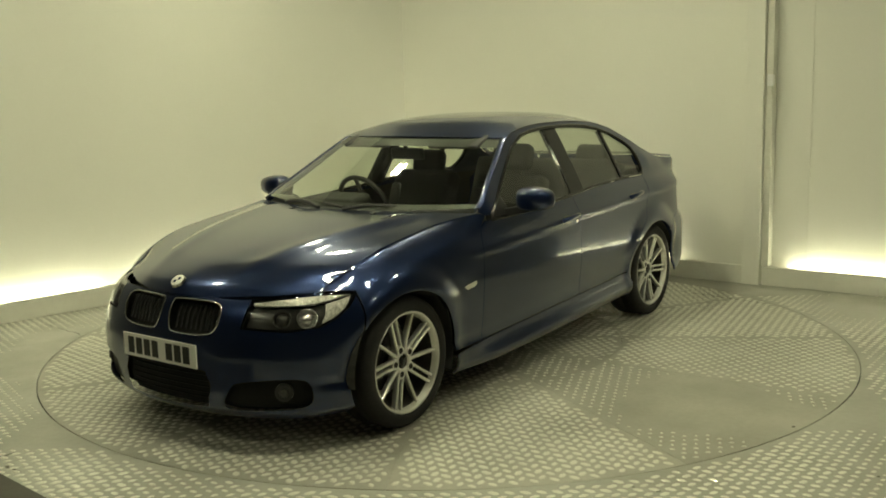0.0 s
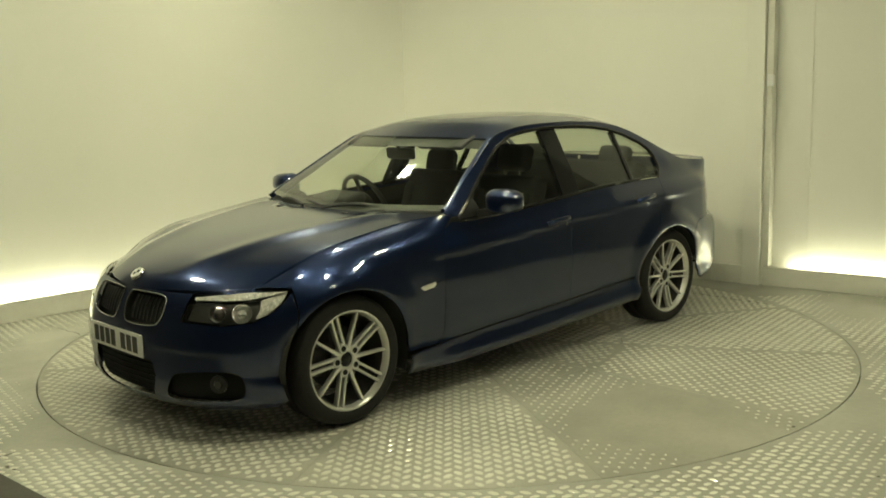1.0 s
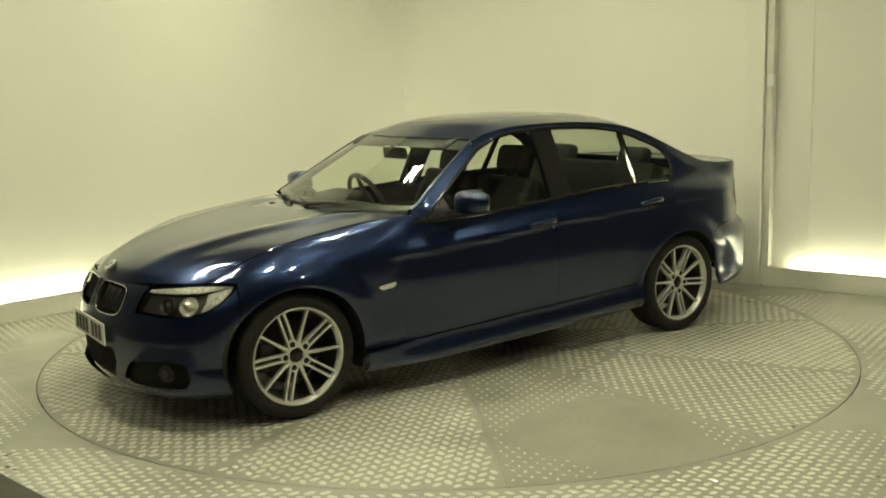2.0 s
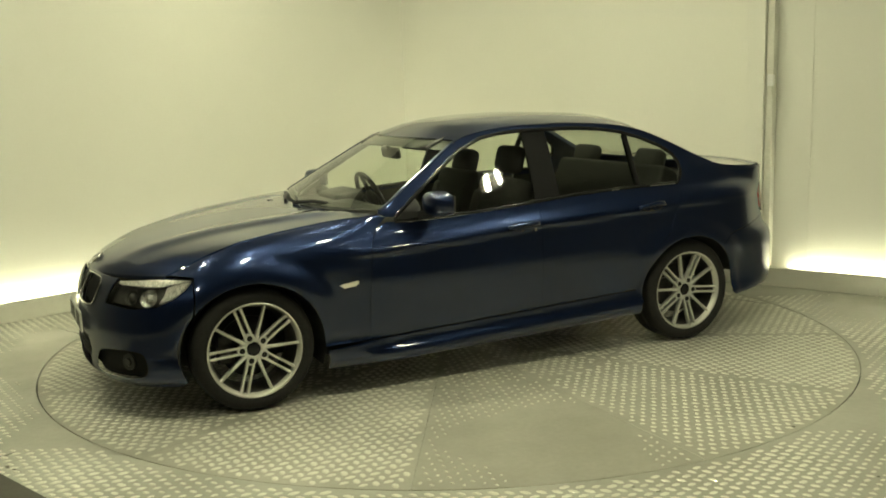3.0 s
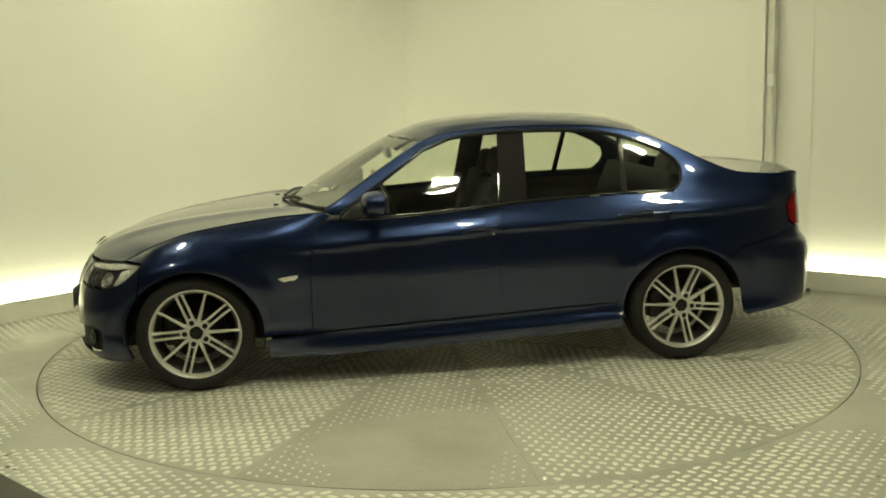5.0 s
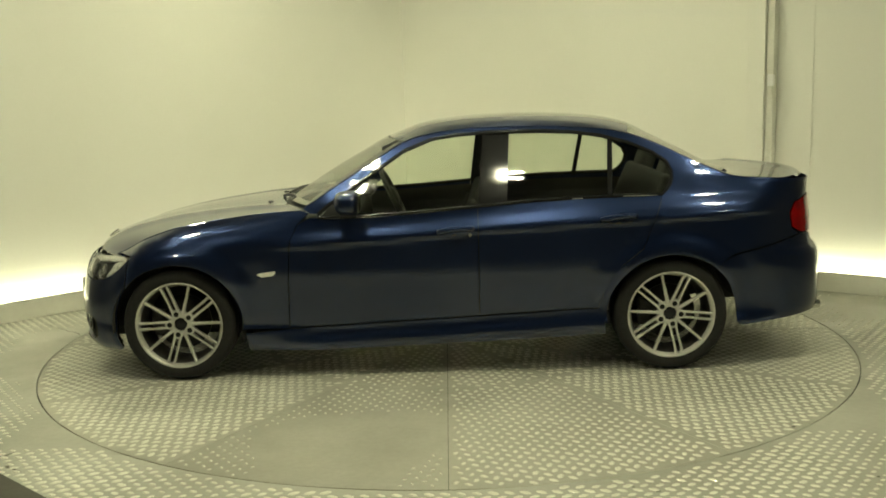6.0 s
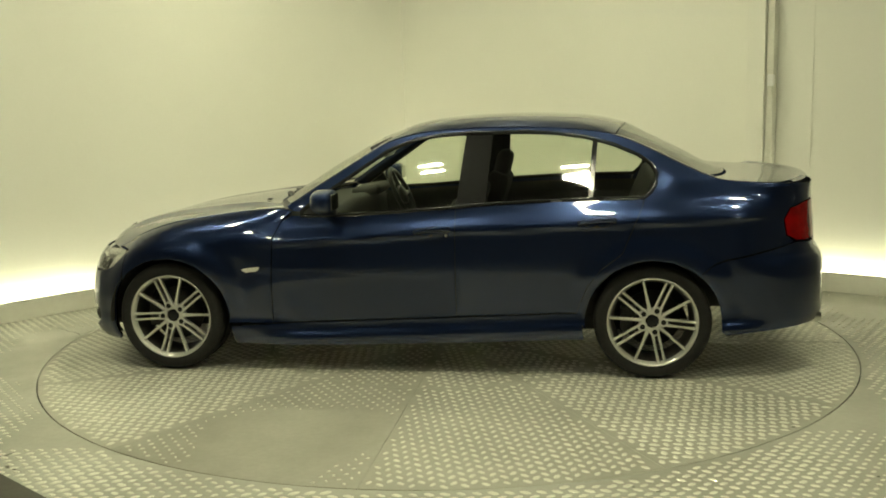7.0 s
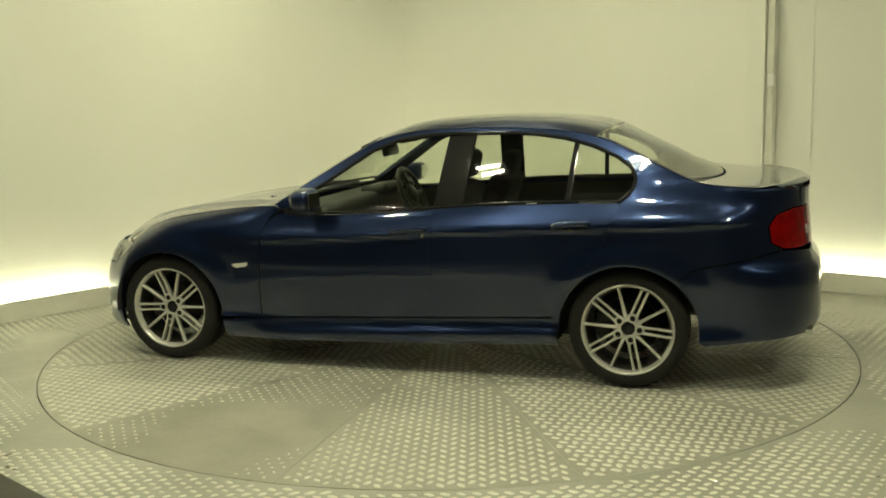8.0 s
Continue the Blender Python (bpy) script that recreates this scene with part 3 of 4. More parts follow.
def strip_sheet(nm, cline, eline, nu=14, nv=24, power=2.0, extra=None, both=True, lip=0.012, xpow=2.0):
    """A sheet between the middle line and the edge lines on both sides, crowned across; each line maps v in 0..1 to a point."""
    us = np.linspace(-1, 1, 2 * nu + 1)
    P3 = np.zeros((nv + 1, len(us), 3))
    for a in range(nv + 1):
        v = a / nv
        c, e = cline(v), eline(v)
        for b, u in enumerate(us):
            k = abs(u)
            z = c[2] + (e[2] - c[2]) * k ** power + (extra(v, u, e[1]) if extra else 0)
            P3[a, b] = (c[0] + (e[0] - c[0]) * k ** xpow, e[1] * u, z)
    d0, d1 = np.gradient(P3, axis=0), np.gradient(P3, axis=1)
    N = np.cross(d0, d1)
    N /= np.linalg.norm(N, axis=2, keepdims=True)
    if N[:, :, 2].mean() < 0:
        N = -N
    verts, norms, faces = [], [], []
    w = len(us)
    for a in range(nv + 1):
        for b in range(w):
            verts.append(Vector(P3[a, b]))
            norms.append(Vector(N[a, b]))
    for a in range(nv):
        for b in range(w - 1):
            q = (a * w + b, a * w + b + 1, (a + 1) * w + b + 1, (a + 1) * w + b)
            nrm = (verts[q[1]] - verts[q[0]]).cross(verts[q[2]] - verts[q[0]])
            faces.append(q if nrm.dot(norms[q[0]]) > 0 else tuple(reversed(q)))
    rim = [(0, b) for b in range(w)] + [(a, w - 1) for a in range(1, nv + 1)] + [(nv, b) for b in range(w - 2, -1, -1)] + [(a, 0) for a in range(nv - 1, 0, -1)]
    n = len(verts)
    for a, b in rim:
        verts += [Vector(P3[a, b]), Vector(P3[a, b]) - Vector(N[a, b]) * lip]
        norms += [Vector(N[a, b])] * 2
    for i in range(len(rim)):
        j = (i + 1) % len(rim)
        faces.append((n + 2 * i, n + 2 * j, n + 2 * j + 1, n + 2 * i + 1))
    return finish(nm, verts, faces, norms)


def tube_along(pts, r, closed=False, seg=6, flat=1.0, up=None):
    """A rod of round or flattened section along a line of points, as a bmesh."""
    bm = bmesh.new()
    n = len(pts)
    rings = []
    for i, p in enumerate(pts):
        a = pts[(i - 1) % n] if closed or i > 0 else p
        b = pts[(i + 1) % n] if closed or i < n - 1 else p
        d = (Vector(b) - Vector(a)).normalized()
        u = Vector(up) if up else Vector((0, 0, 1))
        s = d.cross(u)
        s = s.normalized() if s.length > 1e-4 else d.cross(Vector((1, 0, 0))).normalized()
        w = s.cross(d)
        rings.append([bm.verts.new(Vector(p) + s * r * math.cos(2 * math.pi * k / seg) + w * r * flat * math.sin(2 * math.pi * k / seg)) for k in range(seg)])
    for i in range(n if closed else n - 1):
        A, B = rings[i], rings[(i + 1) % n]
        for k in range(seg):
            bm.faces.new((A[k], A[(k + 1) % seg], B[(k + 1) % seg], B[k]))
    if not closed:
        bm.faces.new(rings[0])
        bm.faces.new(list(reversed(rings[-1])))
    bmesh.ops.recalc_face_normals(bm, faces=bm.faces)
    return bm


# lines of the body: height against x where skin and top sheets meet
RAIL = pchip([0.70, 0.615, 0.513, 0.362, 0.196, 0.097, 0.0, -0.2, -0.4, -0.6, -0.9, -1.06, -1.2, -1.4, -1.6, -1.70, -1.78, -1.94, -2.09, -2.25],
             [0.942, 0.985, 1.052, 1.146, 1.248, 1.304, 1.335, 1.364, 1.374, 1.376, 1.364, 1.347, 1.315, 1.232, 1.140, 1.098, 1.078, 1.064, 1.058, 1.056])


def rail(x, inn=0.0):
    p = on_skin(x, float(RAIL(x)))
    return (p.x, p.y - inn, p.z)


def hood_e(x):
    p = on_skin(x, float(HOOD_EDGE(x)))
    return (p.x, p.y, p.z)


HOOD_C = pchip([2.036, 2.01, 1.965, 1.87, 1.68, 1.49, 1.30, 1.11, 0.965, 0.86], [0.684, 0.714, 0.745, 0.785, 0.838, 0.878, 0.906, 0.928, 0.938, 0.944])
ROOF_C = pchip([0.84, 0.738, 0.549, 0.363, 0.216, 0.10, 0.0, -0.18, -0.36, -0.6, -0.89, -1.06, -1.24, -1.41, -1.585, -1.76, -1.87, -2.03, -2.19, -2.27, -2.32],
               [0.950, 1.015, 1.132, 1.236, 1.314, 1.357, 1.391, 1.420, 1.432, 1.438, 1.430, 1.414, 1.374, 1.290, 1.203, 1.111, 1.072, 1.066, 1.066, 1.062, 1.050])
def pad(x, y, z, lx, ly, lz, ry=0.0, bev=0.04, rz=0.0):
    bm = bmesh.new()
    bmesh.ops.create_cube(bm, size=1)
    bmesh.ops.scale(bm, vec=(lx, ly, lz), verts=bm.verts)
    bmesh.ops.bevel(bm, geom=list(bm.edges), offset=bev, segments=4, affect="EDGES", profile=0.5)
    bmesh.ops.transform(bm, matrix=pose(x, y, z, 0, ry, rz), verts=bm.verts)
    return bm


def SILL(x):
    return 0.288 + 0.045 * min(max(0.75 - x, 0), 1.8)


def arch_pts(ax, a0, a1, grow=1.0, n=22):
    return [(ax + ARCH[0] * grow * math.cos(math.radians(a0 + (a1 - a0) * k / n)), 0.318 + ARCH[1] * grow * math.sin(math.radians(a0 + (a1 - a0) * k / n))) for k in range(n + 1)]


DLO_TOP = [(0.575, 0.925), (0.53, 0.963), (0.41, 1.045), (0.21, 1.178), (0.10, 1.250), (-0.06, 1.312), (-0.2, 1.333), (-0.39, 1.344), (-0.70, 1.344), (-0.86, 1.334),
           (-1.02, 1.311), (-1.17, 1.270), (-1.30, 1.214), (-1.375, 1.163), (-1.402, 1.11), (-1.396, 1.06), (-1.37, 1.02), (-1.33, 0.988)]
BELT = [(-1.33, 0.988), (-1.16, 0.987), (-0.85, 0.980), (-0.54, 0.966), (-0.30, 0.947), (-0.22, 0.941), (0.09, 0.919), (0.38, 0.905), (0.575, 0.903)]
belt_z = pchip([p[0] for p in BELT][::-1], [p[1] for p in BELT][::-1])
HOODL = [(x, float(HOOD_EDGE(x)) - 0.003) for x in np.linspace(0.70, 1.655, 16)]

car = empty("car", "dark blue metallic four-door saloon car on the turntable", "car")


def both_sides(nm, material, poly, label="", **kw):
    obs = []
    for mirror in (False, True):
        obs.append(part(nm, skin_patch(nm, poly, mirror=mirror, **kw), material, car, label))
    return obs


to_s = lambda pts: [(sx(x), z) for x, z in pts]
nose = lambda pts: [(s - 0.026 * float(step(0.5, 1.0, s)), z) for s, z in pts]
tail = lambda pts: [(s - 0.022 + 0.026 * float(step(4.9, 5.3, s)), z) for s, z in pts]

# wings, doors, side frames with the rear quarters, sills
fender = [(0.757, SILL(0.757)), (0.752, 0.54), (0.737, 0.78), (0.695, 0.87), (0.63, 0.928), (0.668, 0.944)] + HOODL + [(x, float(HOOD_EDGE(x)) - 0.003) for x in (1.70, 1.76, 1.81)] + [(1.835, 0.705), (1.76, 0.7065), (1.665, 0.704), (1.660, 0.60)] + arch_pts(1.38, 38, 184.6)
both_sides("front_wing", PAINT, fender)
door_f = [(0.757, SILL(0.757) + 0.003), (0.752, 0.54), (0.737, 0.78), (0.695, 0.87), (0.63, 0.905)] + [p for p in BELT[::-1] if p[0] > -0.302] + [(-0.308, 0.948), (-0.308, 0.60), (-0.308, SILL(-0.308) + 0.003)]
doors_f = both_sides("front_door", PAINT, door_f)
door_r = ([(-0.308, SILL(-0.308) + 0.003), (-0.308, 0.948)] + [p for p in BELT[::-1] if p[0] < -0.35] + [(-1.325, 0.955), (-1.300, 0.90), (-1.268, 0.82), (-1.215, 0.70)]
          + [(-1.105, 0.615), (-1.035, 0.525), (-0.994, 0.43), (-0.972, SILL(-0.97) + 0.003)])
doors_r = both_sides("rear_door", PAINT, door_r)
TAIL = tail([(4.855, 0.86), (4.87, 0.775), (4.95, 0.742), (5.05, 0.735), (5.33, 0.738), (5.35, 0.90), (5.25, 0.945), (5.05, 0.945), (4.91, 0.92)])
rails = [(x, float(RAIL(x)) - 0.002) for x in np.linspace(0.668, -2.20, 58)]
frame_side = (to_s(rails) + tail([(5.12, 1.046), (5.14, 0.948), (5.05, 0.947), (4.91, 0.922), (4.853, 0.86), (4.868, 0.773), (4.93, 0.738), (4.856, 0.720), (4.66, 0.690), (4.498, 0.662)]) + [(sx(-1.70), 0.642)]
              + to_s(arch_pts(-1.38, 131, 50))
              + to_s([(-1.105, 0.615), (-1.215, 0.70), (-1.268, 0.82), (-1.300, 0.90), (-1.325, 0.955)] + DLO_TOP[::-1] + [(0.63, 0.928)]))
both_sides("side_frame", PAINT, frame_side, xs=False)
quarter_low = to_s([(-0.972, SILL(-0.97)), (-0.994, 0.43), (-1.035, 0.525), (-1.105, 0.615)] + arch_pts(-1.38, 50, -6))
both_sides("arch_panel", PAINT, quarter_low, xs=False, gap=0.0)
sill = [(0.99, 0.158), (1.002, 0.272), (0.757, SILL(0.757) - 0.002), (0.3, SILL(0.3) - 0.002), (-0.3, SILL(-0.3) - 0.002), (-1.00, SILL(-1.0) - 0.002), (-1.012, 0.214), (-0.5, 0.192), (0.0, 0.176), (0.6, 0.160)]
both_sides("side_skirt", PAINT, sill)

# bumpers: one piece each, round both corners
mir = lambda pts: [(-s, z) for s, z in pts]
HEAD = nose([(0.462, 0.570), (0.492, 0.681), (0.62, 0.692), (0.78, 0.701), (0.92, 0.704), (1.062, 0.700), (1.015, 0.650), (0.96, 0.610), (0.87, 0.574), (0.70, 0.560)])
half = nose([(0.30, 0.152), (0.70, 0.154), (0.94, 0.160), (0.985, 0.163)]) + to_s(arch_pts(1.38, -22, 36, n=12)) + [(sx(1.662), 0.60)] + nose([(1.066, 0.690), (1.017, 0.646), (0.962, 0.606), (0.87, 0.570), (0.70, 0.556), (0.458, 0.566), (0.488, 0.684), (0.3, 0.682)])
fb = half + [(0.0, 0.682)] + mir(half)[::-1] + [(0.0, 0.150)]
KID = smooth_poly([(0.032, 0.650), (0.075, 0.664), (0.20, 0.666), (0.315, 0.660), (0.345, 0.625), (0.325, 0.552), (0.26, 0.528), (0.10, 0.524), (0.045, 0.545)], 4)
INTAKE = [(-0.275, 0.196), (-0.305, 0.300), (-0.275, 0.368), (0.275, 0.368), (0.305, 0.300), (0.275, 0.196), (0.15, 0.188), (-0.15, 0.188)]
FOG = smooth_poly([(0.375, 0.205), (0.410, 0.300), (0.46, 0.327), (0.62, 0.346), (0.745, 0.343), (0.785, 0.310), (0.790, 0.245), (0.74, 0.215), (0.55, 0.200)], 3)
bump_f = part("front_bumper", skin_patch("front_bumper", fb, holes=[KID, mir(KID), INTAKE, FOG, mir(FOG)], xs=False, cell=(0.032, 0.02), hole_lip=0.0), PAINT, car)
liner = [(s * 0.97, max(0.16, min(0.655, z))) for s, z in half]
part("grille_backing", skin_patch("grille_backing", liner + mir(liner)[::-1], xs=False, out=-0.045, lip=0.0, cell=(0.06, 0.05)), GAPMAT, car)
R2 = 2 * S_ALL
mirr = lambda pts: [(R2 - s, z) for s, z in pts]
halfr = [(sx(-1.770), 0.248)] + to_s([p for p in arch_pts(-1.38, 188, 131, n=14) if p[1] > 0.27]) + [(sx(-1.70), 0.638)] + tail([(4.498, 0.657), (4.66, 0.686), (4.856, 0.716), (4.95, 0.733), (5.05, 0.729), (5.33, 0.700)])
low = [(5.25, 0.292), (4.95, 0.284), (4.68, 0.264)]
rb = halfr + mirr(halfr)[::-1] + mirr(low)[::-1] + low
part("rear_bumper", skin_patch("rear_bumper", rb, xs=False, cell=(0.04, 0.025)), PAINT, car)
lid_face = tail([(5.14, 1.044), (5.145, 0.948), (5.255, 0.948), (5.355, 0.902), (5.335, 0.735), (5.34, 0.704)])
part("boot_face", skin_patch("boot_face", lid_face + mirr(lid_face)[::-1], xs=False, lip=0.01), PAINT, car)

part("intake_mesh", skin_patch("intake_mesh", INTAKE, xs=False, gap=-0.006, out=-0.028, lip=0.0), DEEPBLACK, bump_f, "black centre air intake")

# lamps
for mirror, sgn in ((False, 1), (True, -1)):
    hl = part("headlight", skin_patch("headlight", HEAD, xs=False, out=-0.001, lip=0.006, mirror=mirror), LENS, car, "clear headlight with silver reflector")
    part("bezel", skin_patch("bezel", [(s, z) for s, z in HEAD], xs=False, gap=0.004, out=-0.040, lip=0.0, mirror=mirror), LAMPGREY, hl)
    lash = nose([(0.502, 0.664), (0.497, 0.678), (0.62, 0.689), (0.78, 0.698), (0.92, 0.701), (1.05, 0.699), (0.98, 0.684), (0.86, 0.668), (0.70, 0.664)])
    part("upper_trim", skin_patch("upper_trim", lash, xs=False, gap=0.002, out=-0.012, lip=0.02, mirror=mirror), CLEARLENS, hl)
    corner_l = nose([(0.875, 0.585), (0.90, 0.625), (0.915, 0.668), (1.0, 0.686), (1.045, 0.695), (1.005, 0.648), (0.955, 0.612), (0.91, 0.592)])
    part("turn_lamp", skin_patch("turn_lamp", corner_l, xs=False, gap=0.002, out=-0.014, lip=0.02, mirror=mirror), CLEARLENS, hl)
    for sc, rad, mt_ in ((0.655, 0.046, LAMPGREY), (0.785, 0.047, REFLECTOR)):
        p, nn = Vector(skin(sc, 0.612)), Vector(skin(sc, 0.612, GN))
        m = Matrix.Translation(p - nn * 0.034) @ nn.to_track_quat("Z", "Y").to_matrix().to_4x4()
        if mirror:
            m = Matrix.Diagonal((1, -1, 1, 1)) @ m
        bm = bmesh.new()
        for a, (r, z) in enumerate([(rad, 0.016), (rad * 0.93, 0.020), (rad * 0.80, 0.004), (rad * 0.62, -0.002), (rad * 0.60, 0.006), (rad * 0.4, 0.016), (0.002, 0.020)]):
            bmesh.ops.create_circle(bm, segments=20, radius=r, matrix=m @ Matrix.Translation((0, 0, z)))
        rings = [list(bm.verts)[k * 20:(k + 1) * 20] for k in range(7)]
        for A, B in zip(rings, rings[1:]):
            for k in range(20):
                bm.faces.new((A[k], A[(k + 1) % 20], B[(k + 1) % 20], B[k]))
        bmesh.ops.recalc_face_normals(bm, faces=bm.faces)
        part("projector", bm, mt_, hl, smooth=True)
    tl = part("tail_light", skin_patch("tail_light", TAIL, xs=False, out=0.002, lip=0.02, mirror=mirror), REDLENS, car, "glossy red tail light")
    part("reverse_lens", skin_patch("reverse_lens", [(5.20, 0.795), (5.19, 0.845), (5.32, 0.845), (5.32, 0.795)], xs=False, out=0.005, lip=0.008, mirror=mirror), CLEARLENS, tl, "clear reversing lens")
    mk = part("side_marker", skin_patch("side_marker", [(0.928, 0.602), (0.905, 0.610), (0.822, 0.620), (0.820, 0.606), (0.835, 0.592), (0.90, 0.584)], out=0.004, lip=0.01, gap=0.001, mirror=mirror), WHITELENS, car, "white side marker lens")
    # fog lamp, kidney grille and its slats
    p, nn = Vector(skin(0.66, 0.285)), Vector(skin(0.66, 0.285, GN))
    m = Matrix.Translation(p - nn * 0.03) @ nn.to_track_quat("Z", "Y").to_matrix().to_4x4()
    if mirror:
        m = Matrix.Diagonal((1, -1, 1, 1)) @ m
    part("fog_pocket", skin_patch("fog_pocket", FOG, xs=False, gap=-0.006, out=-0.024, lip=0.0, mirror=mirror), DEEPBLACK, bump_f, "black side air intake")
    fg = part("fog_lamp", cyl_bm(0.042, 0.03, m, 20), BLACK, car, "small round fog lamp")
    part("fog_lens", cyl_bm(0.024, 0.010, m @ Matrix.Translation((0, 0, 0.018)), 20, 0.018), LAMPGREY, fg)
    kp = [Vector(skin(s, z)) + Vector(skin(s, z, GN)) * 0.006 for s, z in KID]
    if mirror:
        kp = [Vector((v_.x, -v_.y, v_.z)) for v_ in kp]
    kd = part("kidney_surround", tube_along(kp, 0.004, True, 8), CHROME, car, "chrome grille surround", smooth=True)
    for k in range(9):
        s_ = 0.062 + k * 0.032
        pts = [Vector(skin(s_, z)) - Vector(skin(s_, z, GN)) * 0.022 for z in np.linspace(0.545, 0.660, 6)]
        if mirror:
            pts = [Vector((v_.x, -v_.y, v_.z)) for v_ in pts]
        part("slat", tube_along(pts, 0.006, False, 4), BLACK, kd)
for k in range(5):
    z = 0.232 + k * 0.027
    pts = [Vector(skin(s, z)) - Vector(skin(s, z, GN)) * 0.022 for s in np.linspace(-0.275, 0.275, 14)]
    part("intake_slat", tube_along(pts, 0.0035, False, 4), DEEPBLACK, bump_f)

# top sheets: bonnet, windscreen, roof, rear screen, boot lid
lerp = lambda a, b, v: a + (b - a) * v


def ridge(v, u, ye):
    x = lerp(0.86, 2.06, v)
    yr = 0.56 - 0.30 * v
    d = abs(u) * ye - yr
    return (0.016 * math.exp(-(d / 0.07) ** 2) + 0.006 * float(step(0.0, -0.12, d))) * min(1, (1 - v) * 5) * min(1, v * 6 + 0.3)


part("bonnet", strip_sheet("bonnet", lambda v: (lerp(0.865, 2.036, v), 0, float(HOOD_C(lerp(0.865, 2.036, v)))), lambda v: tuple(np.array(hood_e(lerp(0.675, 1.845, v))) - (0, 0.004, 0)), 22, 44, 2.6, ridge, lip=0.035), PAINT, car)
ws = part("windscreen", strip_sheet("windscreen", lambda v: (lerp(0.835, 0.222, v), 0, float(ROOF_C(lerp(0.835, 0.222, v)))), lambda v: tuple(np.array(rail(lerp(0.650, 0.100, v))) - (0, 0.035, -0.004)), 10, 12, 2.0, lip=0.005), SCREEN, car, "clear windscreen")
part("shade_band", strip_sheet("shade_band", lambda v: (lerp(0.300, 0.224, v), 0, float(ROOF_C(lerp(0.300, 0.224, v))) - 0.006), lambda v: tuple(np.array(rail(lerp(0.185, 0.103, v))) - (0, 0.038, 0.002)), 10, 4, 2.0, lip=0.0), BLACK, ws)
part("lower_band", strip_sheet("lower_band", lambda v: (lerp(0.832, 0.790, v), 0, float(ROOF_C(lerp(0.832, 0.790, v))) - 0.006), lambda v: tuple(np.array(rail(lerp(0.648, 0.612, v))) - (0, 0.038, 0.002)), 10, 4, 2.0, lip=0.0), BLACK, ws)
part("roof", strip_sheet("roof", lambda v: (lerp(0.212, -1.245, v), 0, float(ROOF_C(lerp(0.212, -1.245, v)))), lambda v: tuple(np.array(rail(lerp(0.094, -1.175, v))) - (0, 0.002, 0)), 14, 34, 3.2, lip=0.02), PAINT, car)
part("headliner", strip_sheet("headliner", lambda v: (lerp(0.15, -1.2, v), 0, float(ROOF_C(lerp(0.15, -1.2, v))) - 0.045), lambda v: tuple(np.array(rail(lerp(0.03, -1.13, v))) - (0, 0.02, 0.045)), 8, 12, 2.4, lip=0.0), DASH, car)
part("rear_screen", strip_sheet("rear_screen", lambda v: (lerp(-1.252, -1.83, v), 0, float(ROOF_C(lerp(-1.252, -1.83, v)))), lambda v: tuple(np.array(rail(lerp(-1.18, -1.70, v))) - (0, 0.055, -0.004)), 10, 12, 2.0, lip=0.005), SCREEN, car, "clear rear screen")
for sgn in (1, -1):
    for nm, x0, x1, wd, dz in (("screen_pillar_trim", 0.652, 0.100, 0.034, 0.001), ("rear_pillar", -1.18, -1.72, 0.053, 0.0)):
        bm = bmesh.new()
        rows_ = []
        for k in range(17):
            r_ = rail(lerp(x0, x1, k / 16))
            rows_.append([bm.verts.new((r_[0], sgn * (r_[1] - wd * w_), r_[2] + 0.005 * math.sin(w_ * math.pi) + 0.002 * w_)) for w_ in (0, 0.35, 0.7, 1.0)] + [bm.verts.new((r_[0], sgn * (r_[1] - wd), r_[2] - 0.03))])
        for A, B in zip(rows_, rows_[1:]):
            for k in range(4):
                bm.faces.new((A[k], A[k + 1], B[k + 1], B[k]))
        bmesh.ops.recalc_face_normals(bm, faces=bm.faces)
        part(nm, bm, PAINT, car, smooth=True)


def lip_up(v, u, ye):
    return 0.012 * float(step(0.72, 0.95, v)) - 0.012 * float(step(0.96, 1.0, v))


part("boot_lid", strip_sheet("boot_lid", lambda v: (lerp(-1.845, -2.306, v), 0, float(ROOF_C(lerp(-1.845, -2.306, v)))), lambda v: tuple(np.array(rail(lerp(-1.715, -2.18, v))) - (0, 0.004, 0)), 12, 20, 2.6, lip_up), PAINT, car)
cowl = strip_sheet("cowl", lambda v: (lerp(0.80, 0.875, v), 0, lerp(0.936, 0.934, v)), lambda v: tuple(np.array(rail(lerp(0.63, 0.69, v))) - (0, 0.05, 0.020)), 10, 3, 2.0)
part("cowl", cowl, BLACK, car)

